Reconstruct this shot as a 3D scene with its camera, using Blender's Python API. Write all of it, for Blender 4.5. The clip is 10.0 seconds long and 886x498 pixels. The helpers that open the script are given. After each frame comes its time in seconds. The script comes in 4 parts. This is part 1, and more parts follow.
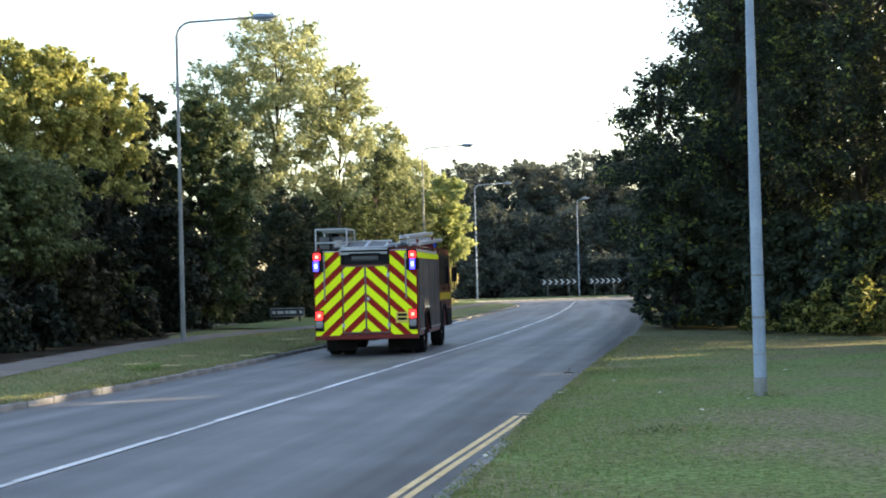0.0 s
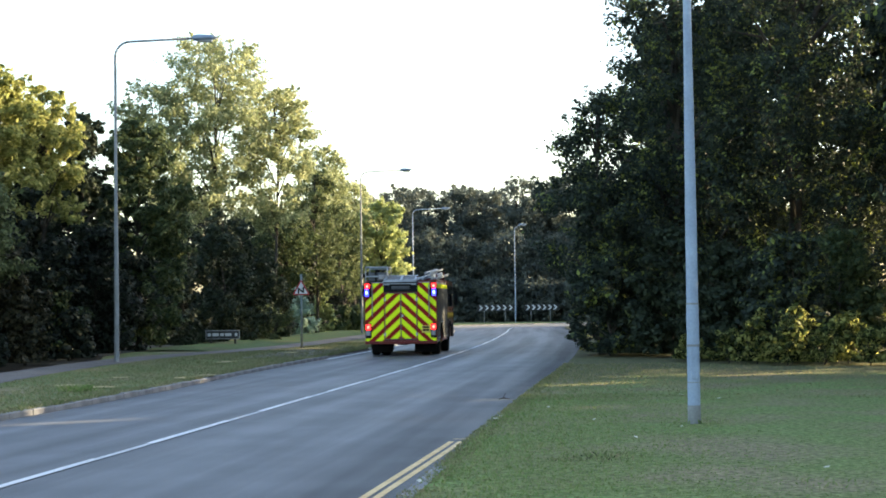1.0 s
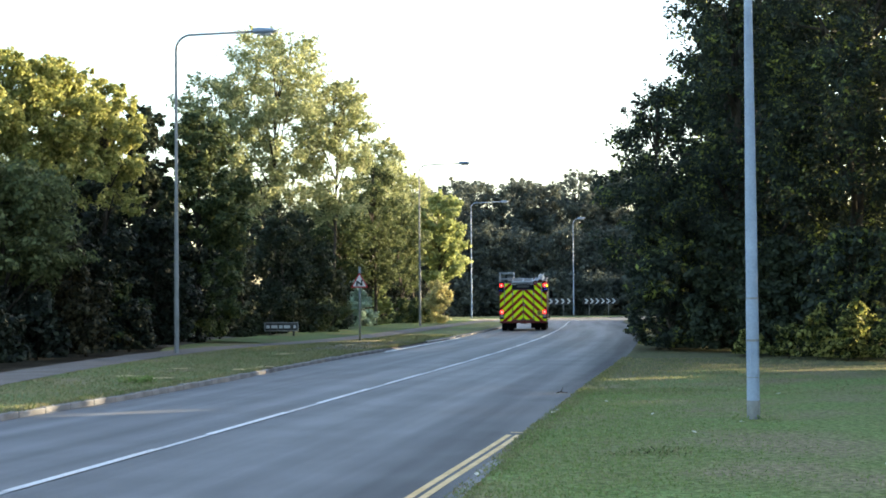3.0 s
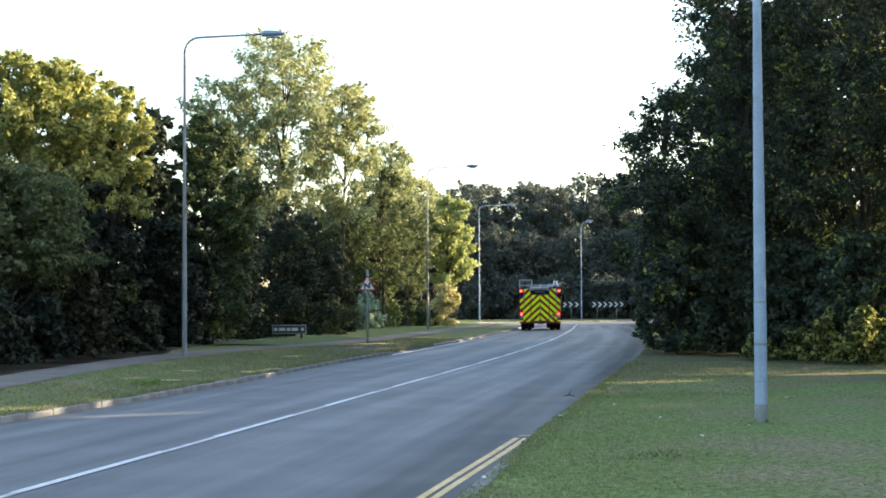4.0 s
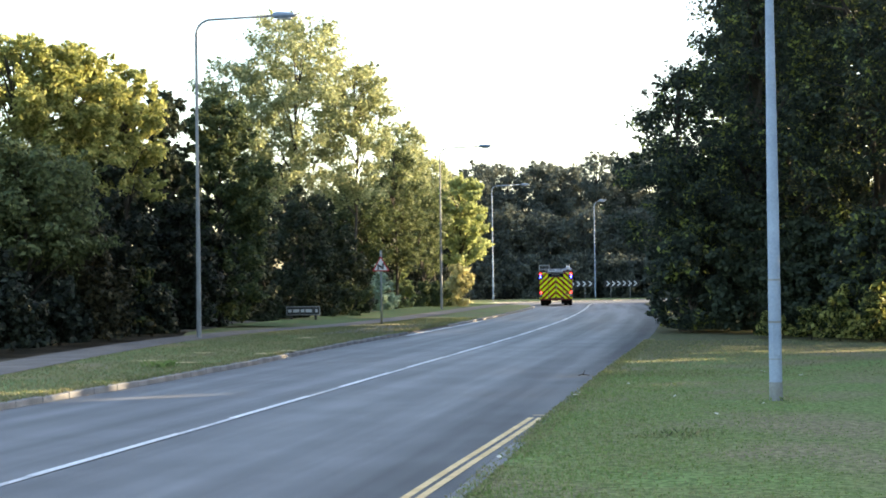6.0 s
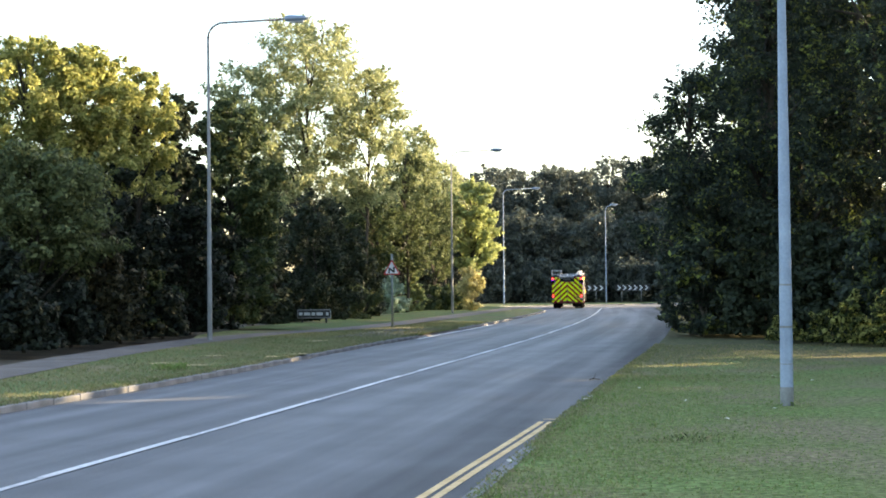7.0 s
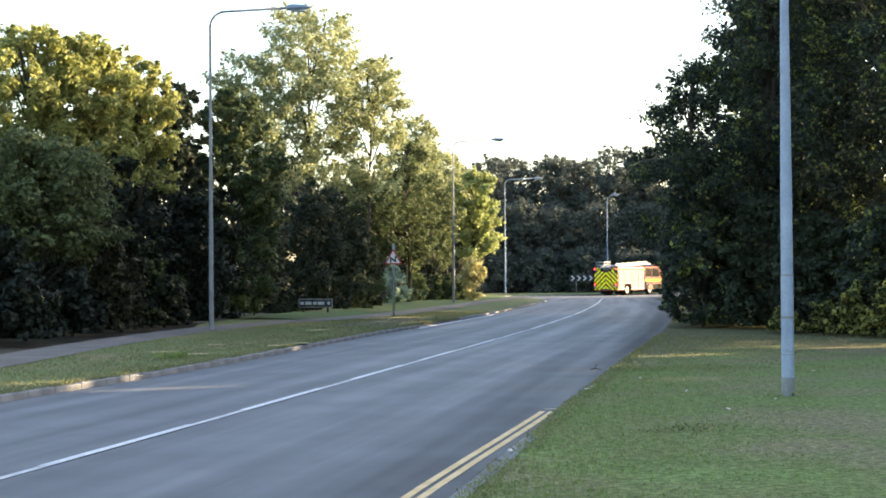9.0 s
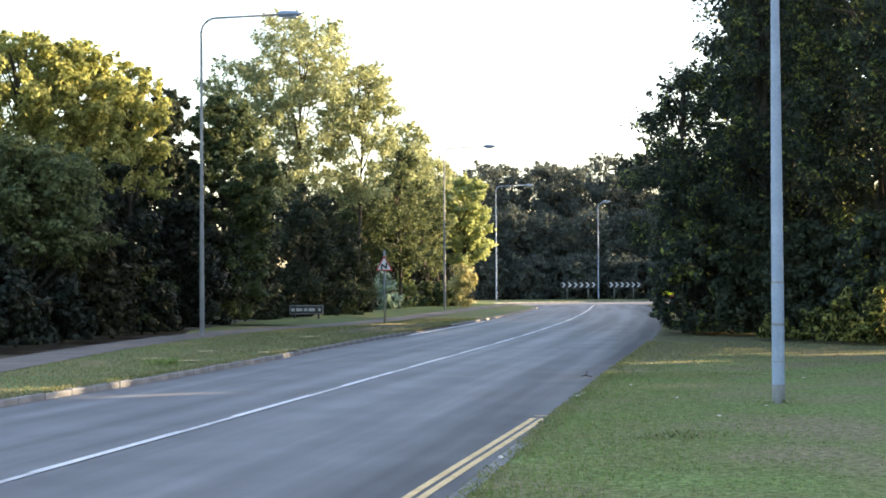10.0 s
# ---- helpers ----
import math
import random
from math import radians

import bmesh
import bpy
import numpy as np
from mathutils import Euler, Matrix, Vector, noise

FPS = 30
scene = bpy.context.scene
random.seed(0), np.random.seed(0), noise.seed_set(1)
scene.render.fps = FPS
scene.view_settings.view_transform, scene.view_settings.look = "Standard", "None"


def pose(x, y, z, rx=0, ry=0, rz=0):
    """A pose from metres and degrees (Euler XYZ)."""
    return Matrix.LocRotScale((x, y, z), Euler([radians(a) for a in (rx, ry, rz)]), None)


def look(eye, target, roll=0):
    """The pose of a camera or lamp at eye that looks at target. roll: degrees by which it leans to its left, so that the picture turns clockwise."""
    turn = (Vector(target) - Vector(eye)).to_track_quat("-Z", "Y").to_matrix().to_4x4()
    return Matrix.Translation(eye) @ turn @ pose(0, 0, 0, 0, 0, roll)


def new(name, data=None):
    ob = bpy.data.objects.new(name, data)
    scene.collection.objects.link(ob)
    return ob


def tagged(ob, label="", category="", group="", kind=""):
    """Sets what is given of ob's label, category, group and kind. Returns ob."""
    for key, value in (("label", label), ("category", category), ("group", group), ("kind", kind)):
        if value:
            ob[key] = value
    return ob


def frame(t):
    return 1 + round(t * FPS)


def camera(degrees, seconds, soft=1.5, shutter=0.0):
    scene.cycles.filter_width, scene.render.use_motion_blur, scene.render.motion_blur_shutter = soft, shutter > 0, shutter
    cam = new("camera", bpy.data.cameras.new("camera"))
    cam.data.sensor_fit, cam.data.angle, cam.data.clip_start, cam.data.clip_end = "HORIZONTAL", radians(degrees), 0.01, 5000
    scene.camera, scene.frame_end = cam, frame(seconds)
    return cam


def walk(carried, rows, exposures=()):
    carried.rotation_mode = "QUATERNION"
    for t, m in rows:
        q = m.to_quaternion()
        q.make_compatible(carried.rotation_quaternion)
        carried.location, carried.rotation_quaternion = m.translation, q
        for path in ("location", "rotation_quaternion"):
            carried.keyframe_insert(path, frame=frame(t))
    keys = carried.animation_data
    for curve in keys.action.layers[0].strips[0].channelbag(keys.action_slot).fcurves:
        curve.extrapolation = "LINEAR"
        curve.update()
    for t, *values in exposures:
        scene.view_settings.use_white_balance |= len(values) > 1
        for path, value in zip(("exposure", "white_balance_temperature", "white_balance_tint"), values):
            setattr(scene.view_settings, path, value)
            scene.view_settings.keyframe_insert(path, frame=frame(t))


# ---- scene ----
# camera: held in the hand at the roadside, it only turns
EYE_Z = 1.7
cam = camera(30.28, 10.0, soft=1.75, shutter=0.4)
TURNS = [  # seconds, pan to the left, tilt up, roll
    (0, -0.039, 1.101, -1.479),
    (0.2, -0.614, 0.962, -0.643),
    (0.5, -1.725, 1.618, -0.620),
    (1, -2.250, 1.923, -0.720),
    (1.5, -1.931, 1.873, -0.758),
    (2, -1.136, 1.875, -0.516),
    (2.5, -0.597, 1.787, -0.510),
    (3, -0.210, 1.706, -0.430),
    (4.5, 0.112, 1.847, -0.300),
    (5, -0.021, 1.529, -0.581),
    (5.5, -0.000, 1.211, -0.700),
    (6, 0.536, 1.128, -0.743),
    (7.5, 0.972, 1.303, -0.486),
    (8, 1.045, 1.250, -0.402),
    (8.5, 1.103, 0.974, -0.371),
    (9, 0.977, 0.895, -0.376),
    (9.5, 0.670, 0.886, -0.192),
    (10, 0.660, 1.127, -0.313),
]
walk(cam, [(t, pose(0, 0, EYE_Z, 90 + up, 0, pan) @ pose(0, 0, 0, 0, 0, roll)) for t, pan, up, roll in TURNS],
     exposures=[(0, 2.0, 6900, 13), (1, 2.1, 6750, 11), (3, 2.12, 6750, 10), (5, 2.17, 6780, 10), (6, 2.25, 6980, 13), (7.5, 2.21, 7050, 14), (8.5, 2.17, 7050, 14), (9.5, 2.25, 7100, 16), (10, 2.26, 7120, 17)])

# ---- light: a low evening sun behind the trees on the far side of the road's bend ----
SUN_AZ, SUN_EL = radians(68), radians(15)  # azimuth from +y towards +x
world = bpy.data.worlds.new("evening_sky")
scene.world = world
world.use_nodes = True
wn = world.node_tree
sky = wn.nodes.new("ShaderNodeTexSky")
sky.sky_type, sky.sun_disc = "NISHITA", False
sky.sun_elevation, sky.sun_rotation = SUN_EL, SUN_AZ
sky.air_density, sky.dust_density, sky.ozone_density = 1.0, 1.4, 1.5
wn.links.new(sky.outputs[0], wn.nodes["Background"].inputs[0])
wn.nodes["Background"].inputs[1].default_value = 0.15
sun_way = Vector((math.sin(SUN_AZ) * math.cos(SUN_EL), math.cos(SUN_AZ) * math.cos(SUN_EL), math.sin(SUN_EL)))
sun = new("sun", bpy.data.lights.new("sun", "SUN"))
sun.data.energy, sun.data.angle, sun.data.color = 5.0, radians(0.6), (1.0, 0.82, 0.53)
sun.matrix_world = look(sun_way * 300, (0, 0, 0))

# ---- materials ----
def mat(name, colours, rough=0.7, metal=0.0, scale=6.0, fine=60.0, bump=0.2, grain=0.15, spec=0.4, translucent=0.0,
        island=False, emit=None, power=0.0, depth=0.02):
    """colours: two or three base colours mixed by coarse noise; fine noise gives grain and bump."""
    m = bpy.data.materials.new(name)
    m.use_nodes = True
    t = m.node_tree
    N, L = t.nodes, t.links
    b = N["Principled BSDF"]
    geo = N.new("ShaderNodeNewGeometry")
    co = N.new("ShaderNodeTexCoord")
    n1, n2 = N.new("ShaderNodeTexNoise"), N.new("ShaderNodeTexNoise")
    for n, s in ((n1, scale), (n2, fine)):
        n.inputs["Scale"].default_value, n.inputs["Detail"].default_value = s, 5
        L.new(co.outputs["Object"], n.inputs["Vector"])
    ramp = N.new("ShaderNodeValToRGB")
    e = ramp.color_ramp.elements
    e[0].position, e[1].position = 0.36, 0.64
    e[0].color, e[1].color = (*colours[0], 1), (*colours[-1], 1)
    if len(colours) > 2:
        e.new(0.5).color = (*colours[1], 1)
    if island:
        mixv = N.new("ShaderNodeMix")
        mixv.inputs[0].default_value = 0.45
        L.new(n1.outputs[0], mixv.inputs[2])
        L.new(geo.outputs["Random Per Island"], mixv.inputs[3])
        L.new(mixv.outputs[0], ramp.inputs[0])
    else:
        L.new(n1.outputs[0], ramp.inputs[0])
    hsv = N.new("ShaderNodeHueSaturation")
    mr = N.new("ShaderNodeMapRange")
    mr.inputs[1].default_value, mr.inputs[2].default_value = 0.3, 0.7
    mr.inputs[3].default_value, mr.inputs[4].default_value = 1 - grain, 1 + grain
    L.new(n2.outputs[0], mr.inputs[0])
    L.new(mr.outputs[0], hsv.inputs["Value"])
    L.new(ramp.outputs[0], hsv.inputs["Color"])
    L.new(hsv.outputs[0], b.inputs["Base Color"])
    b.inputs["Roughness"].default_value, b.inputs["Metallic"].default_value = rough, metal
    b.inputs["Specular IOR Level"].default_value = spec
    if bump:
        bp = N.new("ShaderNodeBump")
        bp.inputs["Strength"].default_value, bp.inputs["Distance"].default_value = bump, depth
        L.new(n2.outputs[0], bp.inputs["Height"])
        L.new(bp.outputs[0], b.inputs["Normal"])
    if emit:
        b.inputs["Emission Color"].default_value, b.inputs["Emission Strength"].default_value = (*emit, 1), power
    if translucent:
        tr, mx = N.new("ShaderNodeBsdfTranslucent"), N.new("ShaderNodeMixShader")
        L.new(hsv.outputs[0], tr.inputs[0])
        mx.inputs[0].default_value = translucent
        L.new(b.outputs[0], mx.inputs[1])
        L.new(tr.outputs[0], mx.inputs[2])
        L.new(mx.outputs[0], N["Material Output"].inputs[0])
    return m


def leafy(name, a, b, c, scale=0.45, translucent=0.35, sunlit=None, single=0.45):
    m = mat(name, [a, b, c], rough=0.58, scale=scale, fine=9, bump=0, grain=0.2, spec=0.15, translucent=translucent, island=True)
    [n for n in m.node_tree.nodes if n.bl_idname == "ShaderNodeMix"][0].inputs[0].default_value = single
    if sunlit:  # here and there sprays are coloured yellower, as if the sun caught them
        ramp = [n for n in m.node_tree.nodes if n.bl_idname == "ShaderNodeValToRGB"][0].color_ramp
        ramp.elements[-1].position = 0.6
        ramp.elements.new(0.675).color = (*sunlit, 1)
    return m


def road_surface():
    """Asphalt with long, soft tracks along the lanes, in the strip's own coordinates (metres across, metres along)."""
    m = mat("asphalt", [(0.082, 0.083, 0.087), (0.111, 0.113, 0.118)], rough=0.6, scale=0.6, fine=120, bump=0.5, grain=0.22, spec=0.5, depth=0.006)
    N, L = m.node_tree.nodes, m.node_tree.links
    b = N["Principled BSDF"]
    uv, mp, n = N.new("ShaderNodeUVMap"), N.new("ShaderNodeMapping"), N.new("ShaderNodeTexNoise")
    mp.inputs["Scale"].default_value = (1.5, 0.035, 1)
    n.inputs["Scale"].default_value, n.inputs["Detail"].default_value = 1.0, 4
    L.new(uv.outputs[0], mp.inputs[0])
    L.new(mp.outputs[0], n.inputs["Vector"])
    mr, mx = N.new("ShaderNodeMapRange"), N.new("ShaderNodeHueSaturation")
    mr.inputs[1].default_value, mr.inputs[2].default_value, mr.inputs[3].default_value, mr.inputs[4].default_value = 0.35, 0.65, 0.78, 1.22
    L.new(n.outputs[0], mr.inputs[0])
    old = b.inputs["Base Color"].links[0].from_socket
    L.new(old, mx.inputs["Color"])
    sep, edge, mul = N.new("ShaderNodeSeparateXYZ"), N.new("ShaderNodeMapRange"), N.new("ShaderNodeMath")
    L.new(uv.outputs[0], sep.inputs[0])
    edge.inputs[1].default_value, edge.inputs[2].default_value, edge.inputs[3].default_value, edge.inputs[4].default_value = 2.7, 3.85, 1.1, 0.74
    L.new(sep.outputs[0], edge.inputs[0])
    mul.operation = "MULTIPLY"
    L.new(mr.outputs[0], mul.inputs[0])
    L.new(edge.outputs[0], mul.inputs[1])
    L.new(mul.outputs[0], mx.inputs["Value"])
    L.new(mx.outputs[0], b.inputs["Base Color"])
    mr2 = N.new("ShaderNodeMapRange")
    mr2.inputs[1].default_value, mr2.inputs[2].default_value, mr2.inputs[3].default_value, mr2.inputs[4].default_value = 0.35, 0.65, 0.68, 0.55
    L.new(n.outputs[0], mr2.inputs[0])
    L.new(mr2.outputs[0], b.inputs["Roughness"])
    dull = N.new("ShaderNodeMapRange")  # the little used edge is coarser
    dull.inputs[1].default_value, dull.inputs[2].default_value, dull.inputs[3].default_value, dull.inputs[4].default_value = 1.6, 3.3, 0.5, 0.1
    L.new(sep.outputs[0], dull.inputs[0])
    L.new(dull.outputs[0], b.inputs["Specular IOR Level"])
    return m


M_ROAD = road_surface()
M_PATH = mat("path_asphalt", [(0.115, 0.098, 0.085), (0.16, 0.14, 0.122)], rough=0.85, scale=1.2, fine=80, bump=0.4, grain=0.25)
M_GRASS = mat("mown_grass", [(0.215, 0.185, 0.108), (0.158, 0.184, 0.072), (0.15, 0.21, 0.07)], rough=0.9, scale=0.42, fine=13, bump=0.9, grain=0.55, spec=0.06, depth=0.03)
M_LAWN = mat("lawn_grass", [(0.13, 0.125, 0.06), (0.09, 0.13, 0.05), (0.105, 0.15, 0.056)], rough=0.9, scale=0.3, fine=14, bump=0.6, grain=0.3, spec=0.08)
M_VERGE = mat("dry_verge_grass", [(0.205, 0.175, 0.1), (0.14, 0.165, 0.07), (0.145, 0.19, 0.075)], rough=0.9, scale=0.5, fine=30, bump=0.6, grain=0.35, spec=0.08)
M_BLADE = mat("grass_blade", [(0.16, 0.225, 0.072), (0.2, 0.265, 0.09), (0.28, 0.275, 0.14)], rough=0.85, scale=0.45, fine=9, bump=0, grain=0.2, spec=0.08, translucent=0.35, island=True)
M_BLADE_DRY = mat("dry_grass_blade", [(0.155, 0.185, 0.075), (0.195, 0.205, 0.095), (0.29, 0.255, 0.145)], rough=0.85, scale=0.45, fine=9, bump=0, grain=0.2, spec=0.08, translucent=0.35, island=True)


def bare_towards_wood(m):
    """The mown grass gives way to thin brown grass and leaf litter in front of the oaks."""
    N, L = m.node_tree.nodes, m.node_tree.links
    b = N["Principled BSDF"]
    co, sep, n, add = N.new("ShaderNodeTexCoord"), N.new("ShaderNodeSeparateXYZ"), N.new("ShaderNodeTexNoise"), N.new("ShaderNodeMath")
    L.new(co.outputs["Object"], sep.inputs[0])
    L.new(co.outputs["Object"], n.inputs["Vector"])
    n.inputs["Scale"].default_value, n.inputs["Detail"].default_value = 0.55, 5
    add.operation = "MULTIPLY_ADD"
    add.inputs[1].default_value = 14.0
    L.new(n.outputs[0], add.inputs[0])
    L.new(sep.outputs[1], add.inputs[2])
    mr = N.new("ShaderNodeMapRange")
    mr.inputs[1].default_value, mr.inputs[2].default_value, mr.inputs[3].default_value, mr.inputs[4].default_value = 37.5, 44.0, 0.0, 0.85
    L.new(add.outputs[0], mr.inputs[0])
    mx = N.new("ShaderNodeMix")
    mx.data_type = "RGBA"
    old = b.inputs["Base Color"].links[0].from_socket
    brown = N.new("ShaderNodeValToRGB")
    e = brown.color_ramp.elements
    e[0].position, e[1].position = 0.4, 0.62
    e[0].color, e[1].color = (0.085, 0.085, 0.045, 1), (0.15, 0.13, 0.075, 1)
    n3 = N.new("ShaderNodeTexNoise")
    n3.inputs["Scale"].default_value, n3.inputs["Detail"].default_value = 6.0, 6
    L.new(co.outputs["Object"], n3.inputs["Vector"])
    L.new(n3.outputs[0], brown.inputs[0])
    L.new(mr.outputs[0], mx.inputs[0])
    L.new(old, mx.inputs[6])
    L.new(brown.outputs[0], mx.inputs[7])
    L.new(mx.outputs[2], b.inputs["Base Color"])


bare_towards_wood(M_GRASS)
M_EARTH = mat("woodland_floor", [(0.03, 0.028, 0.018), (0.06, 0.05, 0.03)], rough=0.95, scale=1.0, fine=25, bump=0.6)
M_KERB = mat("concrete_kerb", [(0.14, 0.14, 0.14), (0.23, 0.228, 0.225)], rough=0.85, scale=2.0, fine=50, bump=0.3)
M_WHITE = mat("white_road_paint", [(0.56, 0.56, 0.56), (0.74, 0.74, 0.73)], rough=0.7, scale=0.5, fine=40, bump=0.2, grain=0.2)
M_YELLOW = mat("yellow_road_paint", [(0.6, 0.4, 0.17), (0.74, 0.52, 0.25)], rough=0.7, scale=2.5, fine=40, bump=0.2)
M_WORN = mat("faded_road_paint", [(0.44, 0.44, 0.44), (0.6, 0.6, 0.6)], rough=0.75, scale=3, fine=40, bump=0.2, grain=0.25)
M_STRAW = mat("dry_grass", [(0.32, 0.26, 0.14), (0.45, 0.37, 0.2)], rough=0.95, scale=2, fine=40, bump=0.6, grain=0.3, spec=0.1)
M_STEEL = mat("grey_painted_steel", [(0.2, 0.26, 0.35), (0.27, 0.34, 0.44)], rough=0.45, scale=1.5, fine=30, bump=0.1, grain=0.1)
M_LAMP_GLASS = mat("lamp_cover", [(0.4, 0.42, 0.45), (0.5, 0.52, 0.55)], rough=0.25, bump=0, grain=0.05)
M_STEEL_DARK = mat("weathered_steel", [(0.16, 0.17, 0.17), (0.24, 0.25, 0.255)], rough=0.55, scale=1.5, fine=30, bump=0.1, grain=0.15)
M_BARK = mat("bark", [(0.035, 0.03, 0.025), (0.075, 0.065, 0.05)], rough=0.95, scale=3, fine=25, bump=0.8)
# dark oak leaf with yellow-green flecks that paint in sun on the sprays
M_OAK = leafy("dark_leaf", (0.026, 0.036, 0.027), (0.039, 0.053, 0.036), (0.058, 0.075, 0.045), scale=1.1, sunlit=(0.24, 0.28, 0.07), single=0.3)
# leaf colour darkened to near black in place of the wood's deep shade
M_SHADE = leafy("leaf_darkened_for_shade", (0.012, 0.017, 0.012), (0.02, 0.027, 0.018), (0.031, 0.04, 0.025), translucent=0.25)
# olive and yellow-green leaf colours are raised to carry part of the evening sun
M_LIME = leafy("sun_brightened_olive_leaf", (0.2, 0.222, 0.072), (0.325, 0.345, 0.115), (0.475, 0.465, 0.175), translucent=0.6)
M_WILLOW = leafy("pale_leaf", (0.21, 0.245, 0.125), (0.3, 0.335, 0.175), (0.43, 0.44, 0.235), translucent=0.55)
M_GOLD = leafy("sun_brightened_yellow_leaf", (0.25, 0.295, 0.12), (0.34, 0.385, 0.155), (0.45, 0.48, 0.2), translucent=0.5)
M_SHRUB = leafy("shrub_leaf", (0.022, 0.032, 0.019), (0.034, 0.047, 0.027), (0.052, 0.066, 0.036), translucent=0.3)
# paler, bluer leaf colour stands in for haze over the far wood
M_FAR = leafy("hazed_wood_leaf", (0.066, 0.082, 0.072), (0.092, 0.11, 0.093), (0.128, 0.143, 0.11))
M_MIXED = leafy("mixed_leaf", (0.03, 0.045, 0.02), (0.06, 0.08, 0.03), (0.1, 0.12, 0.04), sunlit=(0.2, 0.19, 0.08))
M_MID = leafy("mid_green_leaf", (0.04, 0.062, 0.028), (0.07, 0.096, 0.04), (0.115, 0.14, 0.055))
M_EDGE = leafy("edge_leaf", (0.062, 0.082, 0.037), (0.1, 0.125, 0.052), (0.155, 0.178, 0.075))
M_SAGE = leafy("grey_green_leaf", (0.26, 0.36, 0.26), (0.35, 0.45, 0.34), (0.42, 0.52, 0.4))
M_BRAMBLE = leafy("bramble_leaf", (0.02, 0.022, 0.012), (0.035, 0.036, 0.02), (0.09, 0.078, 0.042), translucent=0.25)
M_PALE_LEAF = mat("dead_leaf", [(0.5, 0.48, 0.4), (0.62, 0.58, 0.5)], rough=0.8, bump=0)
# undergrowth leaf; sun flecks and dark gaps are mixed into its colour
M_UNDER = leafy("sun_flecked_leaf", (0.03, 0.04, 0.016), (0.13, 0.16, 0.045), (0.42, 0.42, 0.14), scale=1.6, translucent=0.6)
M_BEIGE = leafy("straw_leaf", (0.36, 0.34, 0.15), (0.48, 0.44, 0.2), (0.58, 0.52, 0.26))


# ---- mesh helpers ----
def mesh_ob(name, bm, material, parent=None, smooth=False):
    me = bpy.data.meshes.new(name)
    bm.to_mesh(me)
    bm.free()
    for m in (material if isinstance(material, (list, tuple)) else [material]):
        me.materials.append(m)
    if smooth:
        me.shade_smooth()
    ob = new(name, me)
    ob.parent = parent
    return ob


def part(name, bm, material, parent, label="", smooth=False):
    ob = mesh_ob(name, bm, material, parent, smooth)
    if label:
        ob["label"] = label
    return ob


def box(bm, x0, x1, y0, y1, z0, z1, bevel=0.0, m=None):
    r = bmesh.ops.create_cube(bm, size=1)
    vs = r["verts"]
    bmesh.ops.scale(bm, vec=(x1 - x0, y1 - y0, z1 - z0), verts=vs)
    bmesh.ops.translate(bm, vec=((x0 + x1) / 2, (y0 + y1) / 2, (z0 + z1) / 2), verts=vs)
    if bevel:
        es = list({e for v in vs for e in v.link_edges})
        r2 = bmesh.ops.bevel(bm, geom=es, offset=bevel, segments=2, affect="EDGES", profile=0.5)
        vs = list({v for f in r2["faces"] for v in f.verts} | {v for v in vs if v.is_valid})
    if m is not None:
        bmesh.ops.transform(bm, matrix=m, verts=vs)
    return bm


def boxes(*specs, bevel=0.0):
    bm = bmesh.new()
    for s in specs:
        box(bm, *s, bevel=bevel)
    return bm


def tube(points, radii, sides=10, bm=None, cap=True):
    """A round bar along points with a radius at each."""
    bm = bm or bmesh.new()
    rings = []
    for i, p in enumerate(points):
        p = Vector(p)
        a, b = Vector(points[max(i - 1, 0)]), Vector(points[min(i + 1, len(points) - 1)])
        d = (b - a).normalized()
        u = d.orthogonal().normalized() if i == 0 else (u - d * u.dot(d)).normalized()
        v = d.cross(u)
        r = radii[i] if isinstance(radii, (list, tuple)) else radii
        rings.append([bm.verts.new(p + (u * math.cos(k * math.tau / sides) + v * math.sin(k * math.tau / sides)) * r) for k in range(sides)])
    for r0, r1 in zip(rings, rings[1:]):
        for k in range(sides):
            bm.faces.new((r0[k], r0[(k + 1) % sides], r1[(k + 1) % sides], r1[k]))
    if cap:
        bm.faces.new(rings[0][::-1])
        bm.faces.new(rings[-1])
    return bm


def plate(points, y0, y1, m=None):
    """A flat plate: an outline in x and z, thick from y0 to y1."""
    bm = bmesh.new()
    a = [bm.verts.new((x, y0, z)) for x, z in points]
    b = [bm.verts.new((x, y1, z)) for x, z in points]
    bm.faces.new(a)
    bm.faces.new(b[::-1])
    for i in range(len(a)):
        k = (i + 1) % len(a)
        bm.faces.new((a[k], a[i], b[i], b[k]))
    bmesh.ops.recalc_face_normals(bm, faces=bm.faces)
    return bm


def rounded(points, r, n=5):
    """The outline with its corners rounded."""
    out = []
    P = [Vector(p) for p in points]
    for i, p in enumerate(P):
        a, b = (P[i - 1] - p).normalized(), (P[(i + 1) % len(P)] - p).normalized()
        for k in range(n):
            t = k / (n - 1)
            q = p + a * r * (1 - t) ** 2 + b * r * t ** 2
            out.append((q.x, q.y))
    return out


def spline(points, step):
    """A smooth line through the plan's points, as (x, y) every step metres or so."""
    P = [np.array(p, float) for p in points]
    P = [2 * P[0] - P[1], *P, 2 * P[-1] - P[-2]]
    out = []
    for i in range(1, len(P) - 2):
        n = max(1, int(np.linalg.norm(P[i + 1] - P[i]) / step))
        for k in range(n):
            t = k / n
            out.append(0.5 * (2 * P[i] + (P[i + 1] - P[i - 1]) * t + (2 * P[i - 1] - 5 * P[i] + 4 * P[i + 1] - P[i + 2]) * t * t
                              + (3 * P[i] - P[i - 1] - 3 * P[i + 1] + P[i + 2]) * t ** 3))
    out.append(P[-2])
    return np.array(out)


